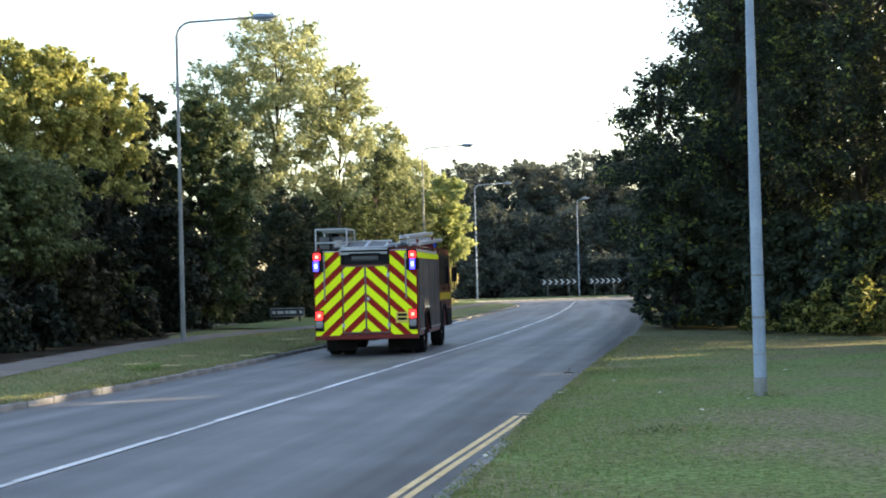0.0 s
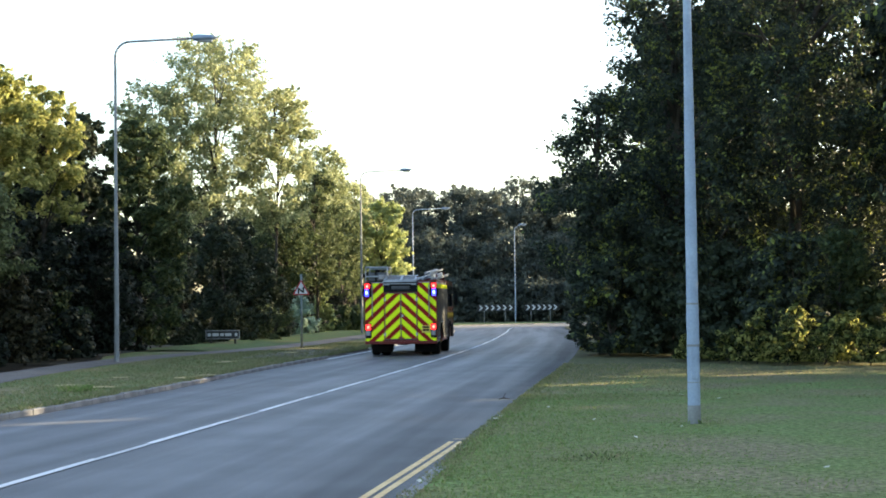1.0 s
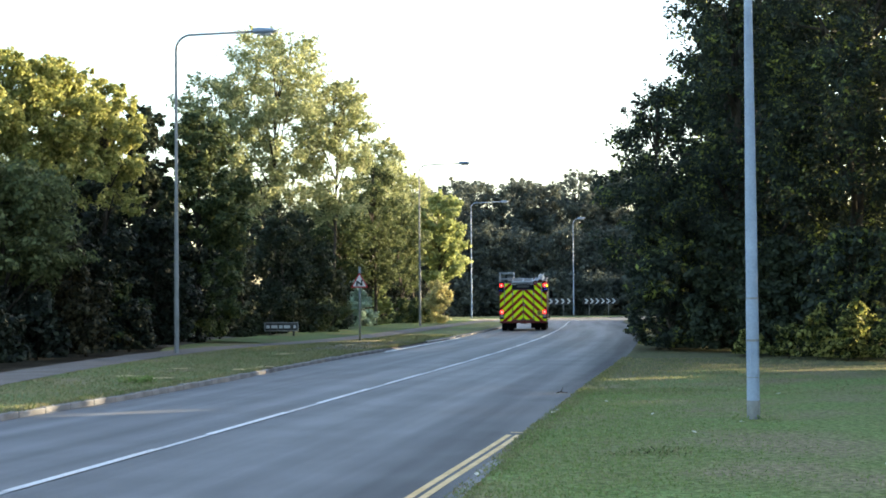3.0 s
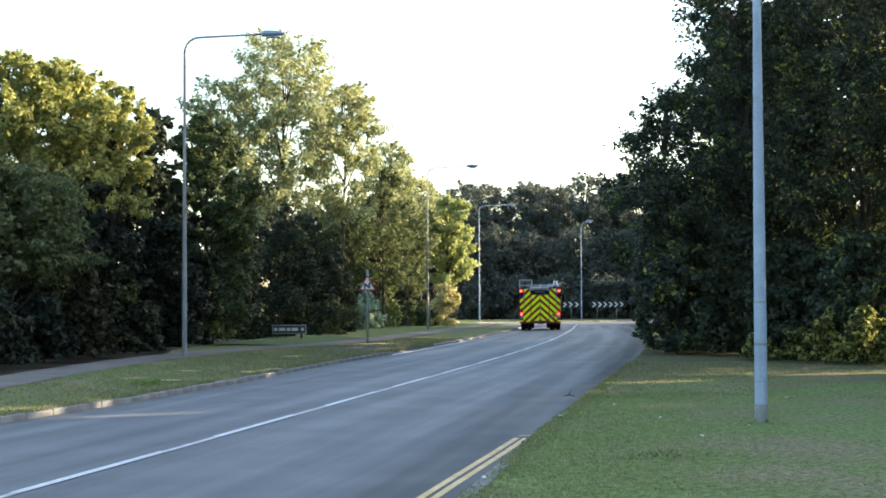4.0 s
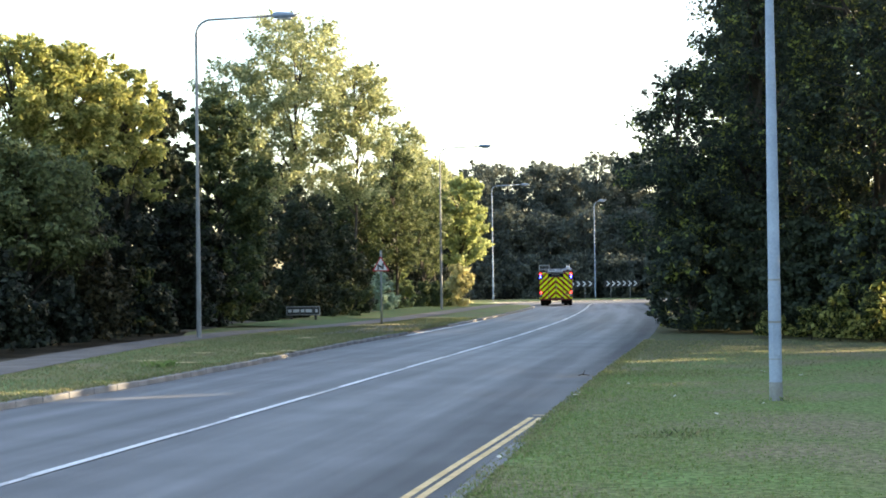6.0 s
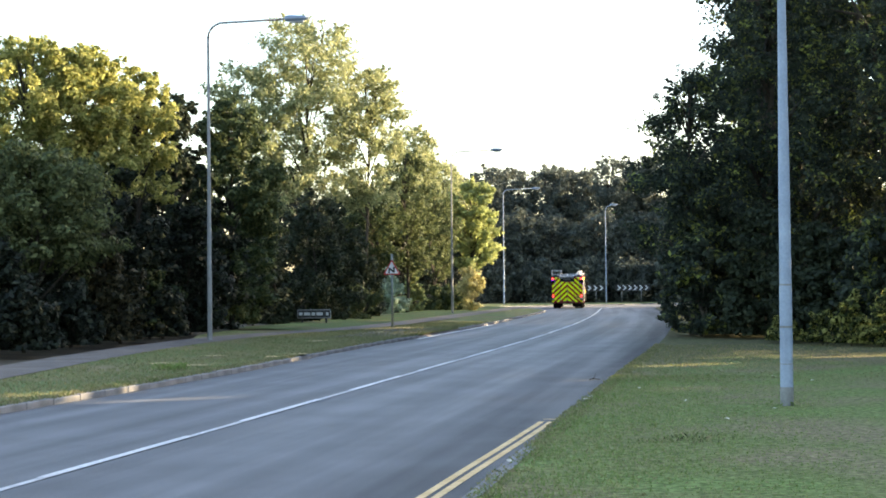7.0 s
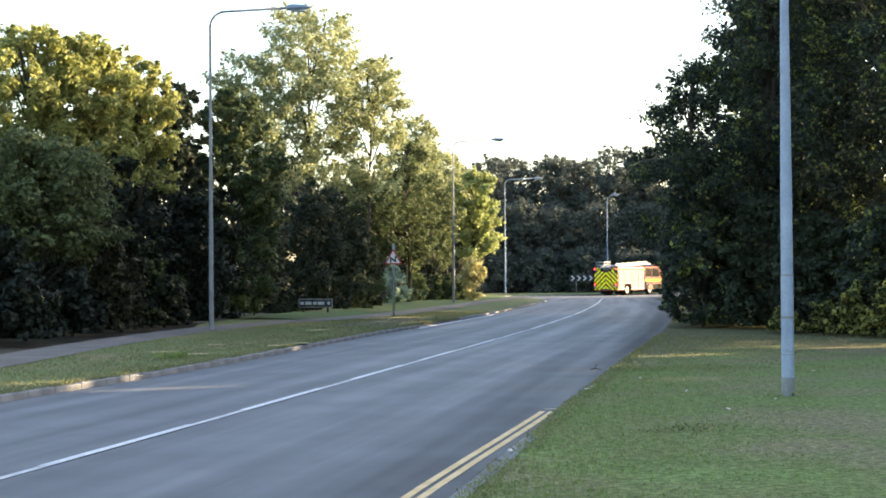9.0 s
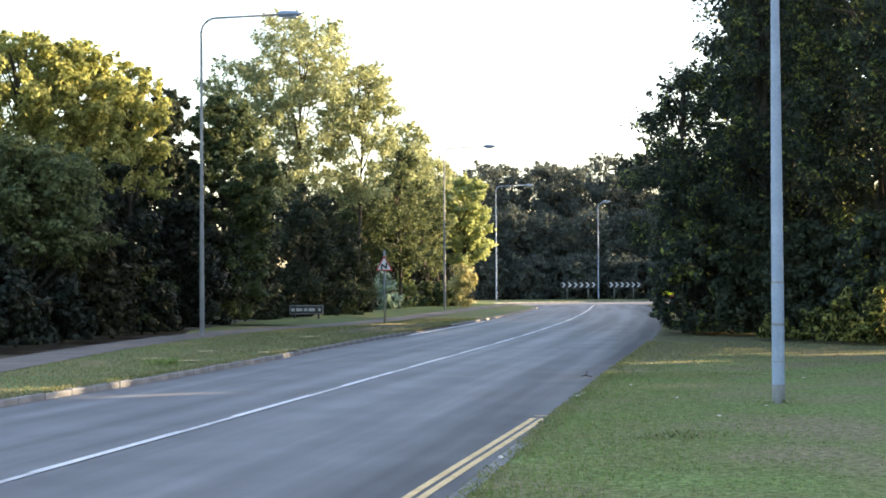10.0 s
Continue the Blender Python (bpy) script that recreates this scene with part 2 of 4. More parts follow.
def normals(line):
    d = np.gradient(line, axis=0)
    d /= np.linalg.norm(d, axis=1)[:, None]
    return np.stack([d[:, 1], -d[:, 0]], axis=1)  # to the right


def ribbon(name, line, offsets, zs, material):
    """A strip along line through the offsets to the right (numbers or one a point) at the heights zs."""
    nrm = normals(line)
    bm = bmesh.new()
    rows = []
    for o, z in zip(offsets, zs):
        o = np.broadcast_to(o, len(line))
        z = np.broadcast_to(z, len(line)) + fall(line[:, 1] + nrm[:, 1] * o)
        rows.append([bm.verts.new((*(line[i] + nrm[i] * o[i]), z[i])) for i in range(len(line))])
    along = np.concatenate([[0], np.cumsum(np.linalg.norm(np.diff(line, axis=0), axis=1))])
    uv = bm.loops.layers.uv.new("UVMap")
    where = {v: (float(np.broadcast_to(o, len(line))[i]), float(along[i])) for o, row in zip(offsets, rows) for i, v in enumerate(row)}
    for a, b in zip(rows, rows[1:]):
        for i in range(len(line) - 1):
            f = bm.faces.new((a[i], b[i], b[i + 1], a[i + 1]))
            for lp in f.loops:
                lp[uv].uv = where[lp.vert]
    bmesh.ops.recalc_face_normals(bm, faces=bm.faces)
    if sum(f.normal.z for f in bm.faces) < 0:
        bmesh.ops.reverse_faces(bm, faces=bm.faces)
    return mesh_ob(name, bm, material)


# ---- ground, road, verges ----
def fall(y):
    """The ground sinks a little towards the bend."""
    t = np.clip((np.asarray(y, float) - 75) / 60, 0, 1)
    return -0.22 * t * t * (3 - 2 * t)


CENTRE = spline([(-13, -40), (-9.4, -20), (-6.15, 0), (-3.78, 14.4), (-2.88, 20), (-2.02, 25.4), (-0.93, 32.3), (0.28, 39.8), (1.25, 46), (2.22, 52.4), (3.76, 63.5),
                 (4.96, 73), (6.26, 84.6), (7.93, 101.7), (9.2, 116), (10.5, 127), (13.0, 135), (16.8, 141), (23, 145.5), (33, 148), (60, 150), (120, 150)], 1.0)
DEPTH = CENTRE[:, 1]
LEFT = -np.interp(DEPTH, [0, 23, 27, 33, 40, 46, 50, 54, 60, 67, 79, 94, 108, 117, 122, 128, 134, 139, 142], [3.8, 3.8, 3.64, 3.62, 3.88, 3.95, 3.88, 3.82, 3.7, 3.62, 3.52, 3.4, 3.5, 4.2, 7.3, 10.2, 10.0, 6.5, 4.8])
RIGHT = np.interp(DEPTH, [0, 14, 22, 33, 43, 55], [3.98, 3.95, 3.88, 3.92, 3.98, 3.98])
LEFT_Z, RIGHT_Z = 0.10, 0.05
OUTER = np.interp(DEPTH, [0, 44, 48, 52, 58, 72, 90, 150], [4.75, 4.7, 6.2, 7.4, 8.2, 9.5, 14, 14])


def ground_sheet():
    """One sheet that reaches the horizon and follows the fall of the ground."""
    bm = bmesh.new()
    ys = [-2500, -200, 0, 60, *range(75, 136, 5), 160, 250, 2500]
    xs = [-2500, -200, -60, 0, 60, 200, 2500]
    rows = [[bm.verts.new((x, y, -0.06 + float(fall(y)))) for x in xs] for y in ys]
    for a, b in zip(rows, rows[1:]):
        for k in range(len(xs) - 1):
            bm.faces.new((a[k], a[k + 1], b[k + 1], b[k]))
    return mesh_ob("ground", bm, M_EARTH)


tagged(ground_sheet(), "dark earth under the woodland beside the road", "ground", kind="structure")
tagged(ribbon("road", CENTRE, [LEFT, LEFT / 2, 0, RIGHT / 2, RIGHT], [0, 0.02, 0.03, 0.02, 0], M_ROAD), "worn grey asphalt road curving to a bend", "road", kind="structure")
tagged(ribbon("verge_left", CENTRE, [LEFT - OUTER, LEFT - OUTER / 2, LEFT - 0.14], [0.12, 0.11, LEFT_Z], M_VERGE), "mown grass verge with dry patches", "grass verge", kind="structure")
tagged(ribbon("verge_right", CENTRE, [RIGHT + 0.05, RIGHT + 4, RIGHT + 14], [RIGHT_Z, 0.07, 0.08], M_GRASS), "mown grass verge beside the road", "grass verge", kind="structure")
PATH_LINE = spline([(-10.4, -10), (-9.3, 15), (-8.95, 30), (-8.8, 38), (-8.3, 46), (-7.2, 53), (-5.2, 58.6), (-3.8, 63.5), (-2.8, 69), (-1.6, 77), (-0.5, 86), (1.1, 102), (3.4, 124), (4.2, 130)], 1.5)
tagged(ribbon("footpath", PATH_LINE, [-0.75, 0.75], [0.128, 0.128], M_PATH), "narrow asphalt footpath along the grass verge", "footpath", kind="structure")
LAWN_LINE = PATH_LINE[PATH_LINE[:, 1] > 57]
tagged(ribbon("lawn", LAWN_LINE, [-0.8, -2.2, -3.8], [0.126, 0.17, 0.22], M_LAWN), "green mown lawn between the footpath and the bushes", "lawn", kind="structure")



def stretch(d0, d1):
    """The part of the road's centre line between two depths."""
    k = (DEPTH >= d0) & (DEPTH <= d1) & (CENTRE[:, 0] < 14)
    return CENTRE[k], k


def crown_z(off, half):
    return 0.03 * (1 - abs(off) / half) + 0.006


def painted(name, d0, d1, off0, off1, width, material, label, lift=0.0):
    """A painted strip along the road, from one offset to another."""
    fine = spline(CENTRE[::4], 0.25)
    fine = fine[(fine[:, 1] >= d0) & (fine[:, 1] <= d1) & (fine[:, 0] < 30)]
    o = np.interp(fine[:, 1], off0, off1) if isinstance(off0, tuple) else np.linspace(off0, off1, len(fine))
    z = np.maximum(crown_z(o, 3.9), 0.004) + lift
    ob = ribbon(name, fine, [o - width / 2, o + width / 2], [z, z], material)
    return tagged(ob, label, "road marking", kind="structure")


painted("centre_line", -8, 134, 0.004, 0.004, 0.085, M_WORN, "long, worn white line along the middle of the road")
s0 = 2.4
while s0 < 130:
    painted("line_dash", s0, s0 + 4.2, 0, 0, 0.105, M_WHITE, "newer white dash painted over the worn line", 0.004)
    s0 += 5.9
BAY = (-8, 13.7, 15.8, 17.8, 19.8, 21.0)
for inset in (0.0, 0.118):
    painted("yellow_line", -8, 20.95, BAY, tuple(0.012 + inset + o for o in (3.5, 3.53, 3.56, 3.6, 3.64, 3.66)), 0.072, M_YELLOW, "yellow no-waiting line along the road's edge")


def end_mark(d):
    """A short pale bar across the end of the double yellow lines."""
    k = int(np.searchsorted(DEPTH, d))
    c, n = CENTRE[k], normals(CENTRE)[k]
    bm = bmesh.new()
    bm.faces.new([bm.verts.new((*(c + n * o + np.array([0, dy])), 0.012)) for o, dy in ((3.66, 0), (3.95, 0), (3.95, 0.07), (3.66, 0.07))])
    return tagged(mesh_ob("end_mark", bm, M_YELLOW), "short pale bar at the end of the double lines", "road marking", kind="structure")


end_mark(20.95)
painted("edge_line", 51, 69, -3.74, -3.5, 0.15, M_WHITE, "white line along the road's edge")
tagged(ribbon("kerb_right", *[stretch(-8, 17.6)[0]], [RIGHT[stretch(-8, 17.6)[1]] - 0.02, RIGHT[stretch(-8, 17.6)[1]] + 0.11], [0.058, 0.058], M_KERB), "flush concrete kerb half grown over by grass", "kerb", kind="structure")


def kerb_stones():
    """Concrete kerb stones along the far side of the road, each a piece of its own."""
    top = tagged(new("kerb_left"), "pale concrete kerb of single stones along the verge", "kerb", kind="structure")
    meshes = []
    for v in range(4):
        bm = box(bmesh.new(), -0.07, 0.07, -0.447, 0.447, -0.1, 0.088 + 0.005 * v, bevel=0.018)
        me = bpy.data.meshes.new("kerb_stone")
        bm.to_mesh(me)
        bm.free()
        me.materials.append(M_KERB)
        meshes.append(me)
    nr = normals(CENTRE)
    edge = CENTRE + nr * (LEFT - 0.07)[:, None]
    k = (DEPTH > 8) & (CENTRE[:, 0] < 30)
    edge, along = edge[k], None
    along = np.concatenate([[0], np.cumsum(np.linalg.norm(np.diff(edge, axis=0), axis=1))])
    s1 = 0.45
    n = 0
    while s1 < along[-1] - 0.5 and n < 190:
        x, y = (float(np.interp(s1, along, edge[:, c])) for c in (0, 1))
        x2, y2 = (float(np.interp(s1 + 0.3, along, edge[:, c])) for c in (0, 1))
        ob = new("kerb_stone", meshes[random.randrange(4)])
        ob.parent = top
        low = 0.075 if 52.5 < y < 61 else 0.0
        ob.matrix_basis = pose(x, y, float(fall(y)) - low + random.uniform(-0.006, 0.006), 0, 0, -math.degrees(math.atan2(x2 - x, y2 - y)) + random.uniform(-0.5, 0.5))
        s1 += 0.905
        n += 1
    return top


kerb_stones()


def driveway():
    line, k = stretch(50.5, 61.5)
    nr = normals(CENTRE)[k]
    bm = bmesh.new()
    a = [bm.verts.new((*(p + n * (o - 0.02)), 0.02)) for p, n, o in zip(line, nr, LEFT[k])]
    b = [bm.verts.new((*(p + n * (o - 0.35)), 0.108)) for p, n, o in zip(line, nr, LEFT[k])]
    c = [bm.verts.new((*(p + n * (o - 2.6) + np.array([0, -1.5])), 0.122)) for p, n, o in zip(line, nr, LEFT[k])]
    for r0, r1 in ((a, b), (b, c)):
        for i in range(len(line) - 1):
            bm.faces.new((r0[i], r0[i + 1], r1[i + 1], r1[i]))
    return tagged(mesh_ob("driveway", bm, M_PATH), "sloping asphalt crossing over the verge", "driveway", kind="structure")


driveway()


def patch(x, y, rx, ry, turn, z, seed, material, name, label):
    """A ragged flat patch on the verge."""
    rng = np.random.default_rng(seed)
    bm = bmesh.new()
    c = bm.verts.new((0, 0, 0.004))
    ring = [bm.verts.new((rx * math.cos(t) * r, ry * math.sin(t) * r, 0)) for t, r in zip(np.linspace(0, math.tau, 28, endpoint=False), 0.65 + 0.5 * rng.random(28))]
    for i in range(28):
        bm.faces.new((c, ring[i], ring[(i + 1) % 28]))
    ob = mesh_ob(name, bm, material)
    ob.matrix_basis = pose(x, y, z, 0, 0, turn)
    return tagged(ob, label, "dry grass", kind="structure")


for i, (x, y, rx, ry) in enumerate([(-4.35, 36.9, 0.3, 0.5), (-4.05, 38.1, 0.25, 0.5), (-3.3, 59.6, 0.9, 0.45), (-2.5, 60.6, 0.8, 0.5), (-3.0, 55.5, 0.3, 0.7), (-6.4, 34, 0.3, 0.4), (-5.6, 33.0, 0.35, 0.3), (-4.4, 47, 0.3, 0.8), (-5.9, 37.5, 0.3, 0.3)]):
    patch(x, y, rx, ry, -9, 0.132, 200 + i, M_STRAW, "dry_patch", "dry straw-coloured patch in the grass")


# ---- trees ----
# openings in the crowns through which the sun reaches the ground: place, half length along its way, half width
OPENINGS = [(-6.75, 24.4, 0.9, 0.36), (-4.7, 24.5, 1.2, 0.2), (-5.9, 26.5, 0.5, 0.17), (0.8, 30.0, 1.0, 0.16), (2.0, 28.8, 0.8, 0.13), (3.9, 32.6, 1.3, 0.24),
            (6.0, 37.0, 0.45, 0.25), (8.2, 35.6, 1.4, 0.3), (-3.1, 60.2, 1.3, 0.6), (-4.2, 37.0, 0.4, 0.25), (6.5, 39.6, 1.5, 0.5), (7.6, 39.3, 1.6, 0.6), (8.8, 38.6, 1.6, 0.6), (10.0, 37.8, 1.6, 0.6)]


def in_opening(P):
    """Which of the places lie on a ray of the sun that ends in one of the openings."""
    flat_way = np.array([math.sin(SUN_AZ), math.cos(SUN_AZ)])
    G = P[:, :2] - np.outer(P[:, 2] / math.tan(SUN_EL), flat_way)
    hit = np.zeros(len(P), bool)
    for x, y, a, b in OPENINGS:
        d = G - np.array([x, y])
        u, v = d @ flat_way, d @ np.array([flat_way[1], -flat_way[0]])
        hit |= (u / (a + 0.2)) ** 2 + (v / (b + 0.16)) ** 2 < 1
    return hit & (P[:, 2] > 1.7)


def leaf_mesh(name, centres, radii, counts, size, material, parent, rng, flat=0.75):
    """Many small folded leaves in puffs: each puff a ragged shell of leaves round its centre."""
    C, R, K = [], [], []
    for c, r, n in zip(centres, radii, counts):
        d = rng.normal(size=(n, 3))
        d /= np.linalg.norm(d, axis=1)[:, None]
        rad = r * (0.25 + 0.85 * rng.random(n) ** 0.8) * (1 + 0.35 * np.sin(d[:, 0] * 4 + c[0] * 3) * np.cos(d[:, 2] * 5 + c[1] * 2))
        p = d * rad[:, None]
        # each clump is drawn out along a way of its own, up and outwards
        ax = np.array([c[0], c[1], 0.0]) / (1e-6 + math.hypot(c[0], c[1])) * 0.6 + np.array([0, 0, 0.5]) + rng.normal(size=3) * 0.45
        ax /= np.linalg.norm(ax)
        p = p * flat + np.outer(p @ ax, ax) * (1.45 - flat)
        p[:, 2] *= 0.8
        C.append(p + c)
        K.append(d)
    C, K = np.concatenate(C), np.concatenate(K)
    keep = ~in_opening(C + np.array(parent.location))
    C, K = C[keep], K[keep]
    n = len(C)
    nrm = K * 0.9 + rng.normal(size=(n, 3)) * 0.5 + np.array([0, 0, 0.45])
    nrm /= np.linalg.norm(nrm, axis=1)[:, None]
    a = np.cross(nrm, rng.normal(size=(n, 3)))
    a /= np.linalg.norm(a, axis=1)[:, None]
    b = np.cross(nrm, a)
    s = size * (0.6 + 0.8 * rng.random(n))[:, None]
    V = np.stack([C - a * s, C + b * s * 0.55 + nrm * s * 0.12, C + a * s, C - b * s * 0.55 + nrm * s * 0.12], axis=1).reshape(-1, 3)
    V[:, 2] = np.maximum(V[:, 2], 0.08)
    me = bpy.data.meshes.new(name)
    me.vertices.add(4 * n)
    me.vertices.foreach_set("co", V.astype(np.float32).ravel())
    me.loops.add(4 * n)
    me.loops.foreach_set("vertex_index", np.arange(4 * n, dtype=np.int32))
    me.polygons.add(n)
    me.polygons.foreach_set("loop_start", np.arange(0, 4 * n, 4, dtype=np.int32))
    me.materials.append(material)
    me.update(calc_edges=True)
    ob = new(name, me)
    ob.parent = parent
    return ob


def tree(x, y, height, spread, material, label, name="tree", base=0.12, leaves=16000, size=0.11, puffs=70, lean=(0, 0), seed=1, trunk=0.16,
         profile=((0, 0.55), (0.3, 1.0), (0.6, 0.9), (0.85, 0.55), (1, 0.15)), depth=None, category="tree", puff=0.30, z=0.08, sprays=1.2):
    """A tree: tapered trunk with limbs and a crown of many leaves. base: where the crown begins, as a share of the height."""
    rng = np.random.default_rng(seed)
    top = tagged(new(name), label, category)
    top.location = (x, y, z + float(fall(y)) - (0.12 if abs(x - np.interp(y, DEPTH[:150], CENTRE[:150, 0])) > 16 or y > 145 else 0))
    depth = depth or spread
    hs, ws = zip(*profile)
    cs, rs = [], []
    for i in range(puffs):
        h = rng.random() ** 0.85
        w = np.interp(h, hs, ws)
        ang = rng.random() * math.tau
        out = math.sqrt(rng.random()) * 0.92
        r = puff * spread * (0.6 + 0.8 * rng.random()) * (0.45 + 0.55 * w)
        cz = height * (base + (1 - base) * h) - r * 0.5
        cs.append((math.cos(ang) * out * w * spread + lean[0] * h, math.sin(ang) * out * w * depth + lean[1] * h, max(cz, r * 0.5)))
        rs.append(r)
    # small sprays stand out of the crown and break its outline
    for i in rng.integers(0, puffs, int(puffs * sprays)):
        d = rng.normal(size=3) + np.array([0, 0, 0.5])
        d /= np.linalg.norm(d)
        c = np.array(cs[i]) + d * rs[i] * (0.85 + 0.5 * rng.random())
        cs.append(tuple(c))
        rs.append(rs[i] * (0.22 + 0.2 * rng.random()))
    area = np.array(rs) ** 2
    counts = np.maximum(20, (leaves * area / area.sum()).astype(int))
    bm = bmesh.new()
    hgt = height * 0.8
    tp = [(lean[0] * k / 6 + rng.normal() * 0.05 * spread * (k > 0), lean[1] * k / 6, hgt * k / 6) for k in range(7)]
    tube(tp, [trunk * (1.25 if k == 0 else 1) * (1 - 0.13 * k) for k in range(7)], 9, bm)
    for i in rng.choice(puffs, size=min(puffs, 26), replace=False):
        c = np.array(cs[i])
        z0 = min(max(0.12 * height, c[2] - 0.9 * math.hypot(c[0], c[1])), hgt * 0.92)
        k = min(5, int(z0 / hgt * 6))
        f = z0 / hgt * 6 - k
        p0 = np.array(tp[k]) * (1 - f) + np.array(tp[k + 1]) * f
        mid = (p0 + c) / 2 + np.array([0, 0, 0.12 * height * rng.random()])
        tube([p0, mid, c], [trunk * 0.4, trunk * 0.22, trunk * 0.07], 5, bm)
    part("trunk", bm, M_BARK, top, smooth=True)
    leaf_mesh("crown", cs, rs, counts, size, material, top, rng)
    return top


BUSH = ((0, 0.95), (0.3, 1.0), (0.7, 0.8), (1, 0.3))
DOME = ((0, 0.8), (0.4, 1.0), (0.7, 0.95), (0.9, 0.65), (1, 0.3))
BROAD = ((0, 0.75), (0.4, 1.0), (0.74, 0.97), (0.9, 0.8), (1, 0.5))
OAK_L, OLIVE_L, PALE_L = "tall dark green leafy tree in the shade", "olive green tree with evening sun brightened into its leaf colour", "tall pale green tree with an open, airy crown"
# the wood behind the footpath
for i, (x, y, h, r, m, lab, base, n, prof) in enumerate([
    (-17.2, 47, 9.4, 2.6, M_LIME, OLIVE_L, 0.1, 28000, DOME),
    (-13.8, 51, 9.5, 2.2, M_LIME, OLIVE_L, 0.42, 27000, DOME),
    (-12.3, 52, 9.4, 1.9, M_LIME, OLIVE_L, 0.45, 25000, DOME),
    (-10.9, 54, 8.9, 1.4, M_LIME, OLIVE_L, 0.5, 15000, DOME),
    (-12.3, 46, 5.7, 2.5, M_EDGE, "dense green tree at the edge of the wood", 0.42, 26000, DOME),
    (-10.6, 59, 8.7, 1.4, M_SHRUB, OAK_L, 0.08, 22000, DOME),
    (-8.9, 61, 8.6, 2.0, M_MID, OAK_L, 0.05, 40000, DOME),
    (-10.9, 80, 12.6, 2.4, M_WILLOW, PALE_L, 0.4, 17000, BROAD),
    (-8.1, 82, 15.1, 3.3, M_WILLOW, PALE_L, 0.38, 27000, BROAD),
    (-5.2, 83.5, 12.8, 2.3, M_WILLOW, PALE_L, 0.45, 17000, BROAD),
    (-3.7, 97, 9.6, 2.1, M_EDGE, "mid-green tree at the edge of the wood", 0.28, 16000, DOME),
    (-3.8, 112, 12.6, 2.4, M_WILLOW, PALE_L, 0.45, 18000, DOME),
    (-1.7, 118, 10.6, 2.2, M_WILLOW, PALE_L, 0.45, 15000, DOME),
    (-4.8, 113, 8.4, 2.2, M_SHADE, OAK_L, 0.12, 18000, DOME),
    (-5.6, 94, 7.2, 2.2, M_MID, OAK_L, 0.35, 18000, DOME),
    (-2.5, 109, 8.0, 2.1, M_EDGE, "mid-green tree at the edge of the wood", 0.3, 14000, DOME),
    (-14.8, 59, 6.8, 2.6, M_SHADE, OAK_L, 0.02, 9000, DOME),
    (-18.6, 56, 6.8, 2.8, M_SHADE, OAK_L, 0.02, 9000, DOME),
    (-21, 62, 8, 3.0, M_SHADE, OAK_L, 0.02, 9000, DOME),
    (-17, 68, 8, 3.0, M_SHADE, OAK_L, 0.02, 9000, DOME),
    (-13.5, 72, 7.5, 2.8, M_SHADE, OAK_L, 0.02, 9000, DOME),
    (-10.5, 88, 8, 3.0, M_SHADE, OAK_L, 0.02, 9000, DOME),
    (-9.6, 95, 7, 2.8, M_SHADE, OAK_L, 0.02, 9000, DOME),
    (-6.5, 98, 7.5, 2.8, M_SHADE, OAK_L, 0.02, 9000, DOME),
]):
    pale = m is M_WILLOW
    tree(x, y, h, r, m, lab, base=base, leaves=n, seed=10 + i, profile=prof, size=0.085 if pale else 0.15 if n == 9000 else 0.08, puffs=170, puff=0.19 if pale else 0.17, trunk=0.11)
# most shrubs here take the darkened leaf, so their shade is in the colour
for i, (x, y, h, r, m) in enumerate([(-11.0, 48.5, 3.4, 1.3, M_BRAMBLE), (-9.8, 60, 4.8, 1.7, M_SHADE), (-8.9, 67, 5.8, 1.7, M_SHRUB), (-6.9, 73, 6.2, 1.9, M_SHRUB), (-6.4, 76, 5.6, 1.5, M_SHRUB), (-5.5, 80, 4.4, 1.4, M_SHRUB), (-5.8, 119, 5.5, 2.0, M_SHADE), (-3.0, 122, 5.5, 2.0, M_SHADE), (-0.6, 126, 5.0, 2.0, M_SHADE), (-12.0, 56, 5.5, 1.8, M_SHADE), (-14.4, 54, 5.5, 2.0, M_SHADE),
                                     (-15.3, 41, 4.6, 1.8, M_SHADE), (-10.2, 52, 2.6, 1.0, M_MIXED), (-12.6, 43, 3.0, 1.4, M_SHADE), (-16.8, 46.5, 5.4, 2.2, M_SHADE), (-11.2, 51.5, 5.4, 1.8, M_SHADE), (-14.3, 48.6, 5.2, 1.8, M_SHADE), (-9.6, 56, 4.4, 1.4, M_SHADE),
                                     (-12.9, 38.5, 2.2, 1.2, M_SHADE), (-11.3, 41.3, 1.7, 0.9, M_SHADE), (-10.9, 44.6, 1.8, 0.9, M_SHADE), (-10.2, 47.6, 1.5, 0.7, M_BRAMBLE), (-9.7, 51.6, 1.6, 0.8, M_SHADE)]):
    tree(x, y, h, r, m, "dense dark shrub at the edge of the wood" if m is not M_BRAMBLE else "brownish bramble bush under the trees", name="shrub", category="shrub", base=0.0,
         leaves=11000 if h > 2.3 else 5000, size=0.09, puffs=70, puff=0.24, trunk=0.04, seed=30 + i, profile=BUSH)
tree(0.25, 114, 9.0, 2.2, M_GOLD, "bright yellow-green tree with evening sun in its leaf colour", base=0.36, leaves=16000, size=0.13, puffs=90, puff=0.22, seed=50, profile=DOME)
tree(-4.75, 75.2, 1.6, 0.8, M_EDGE, "clipped dark green hedge", name="hedge", category="hedge", base=0.0, leaves=5000, size=0.06, puffs=30, seed=51, profile=((0, 1), (1, 0.95)), trunk=0.02)
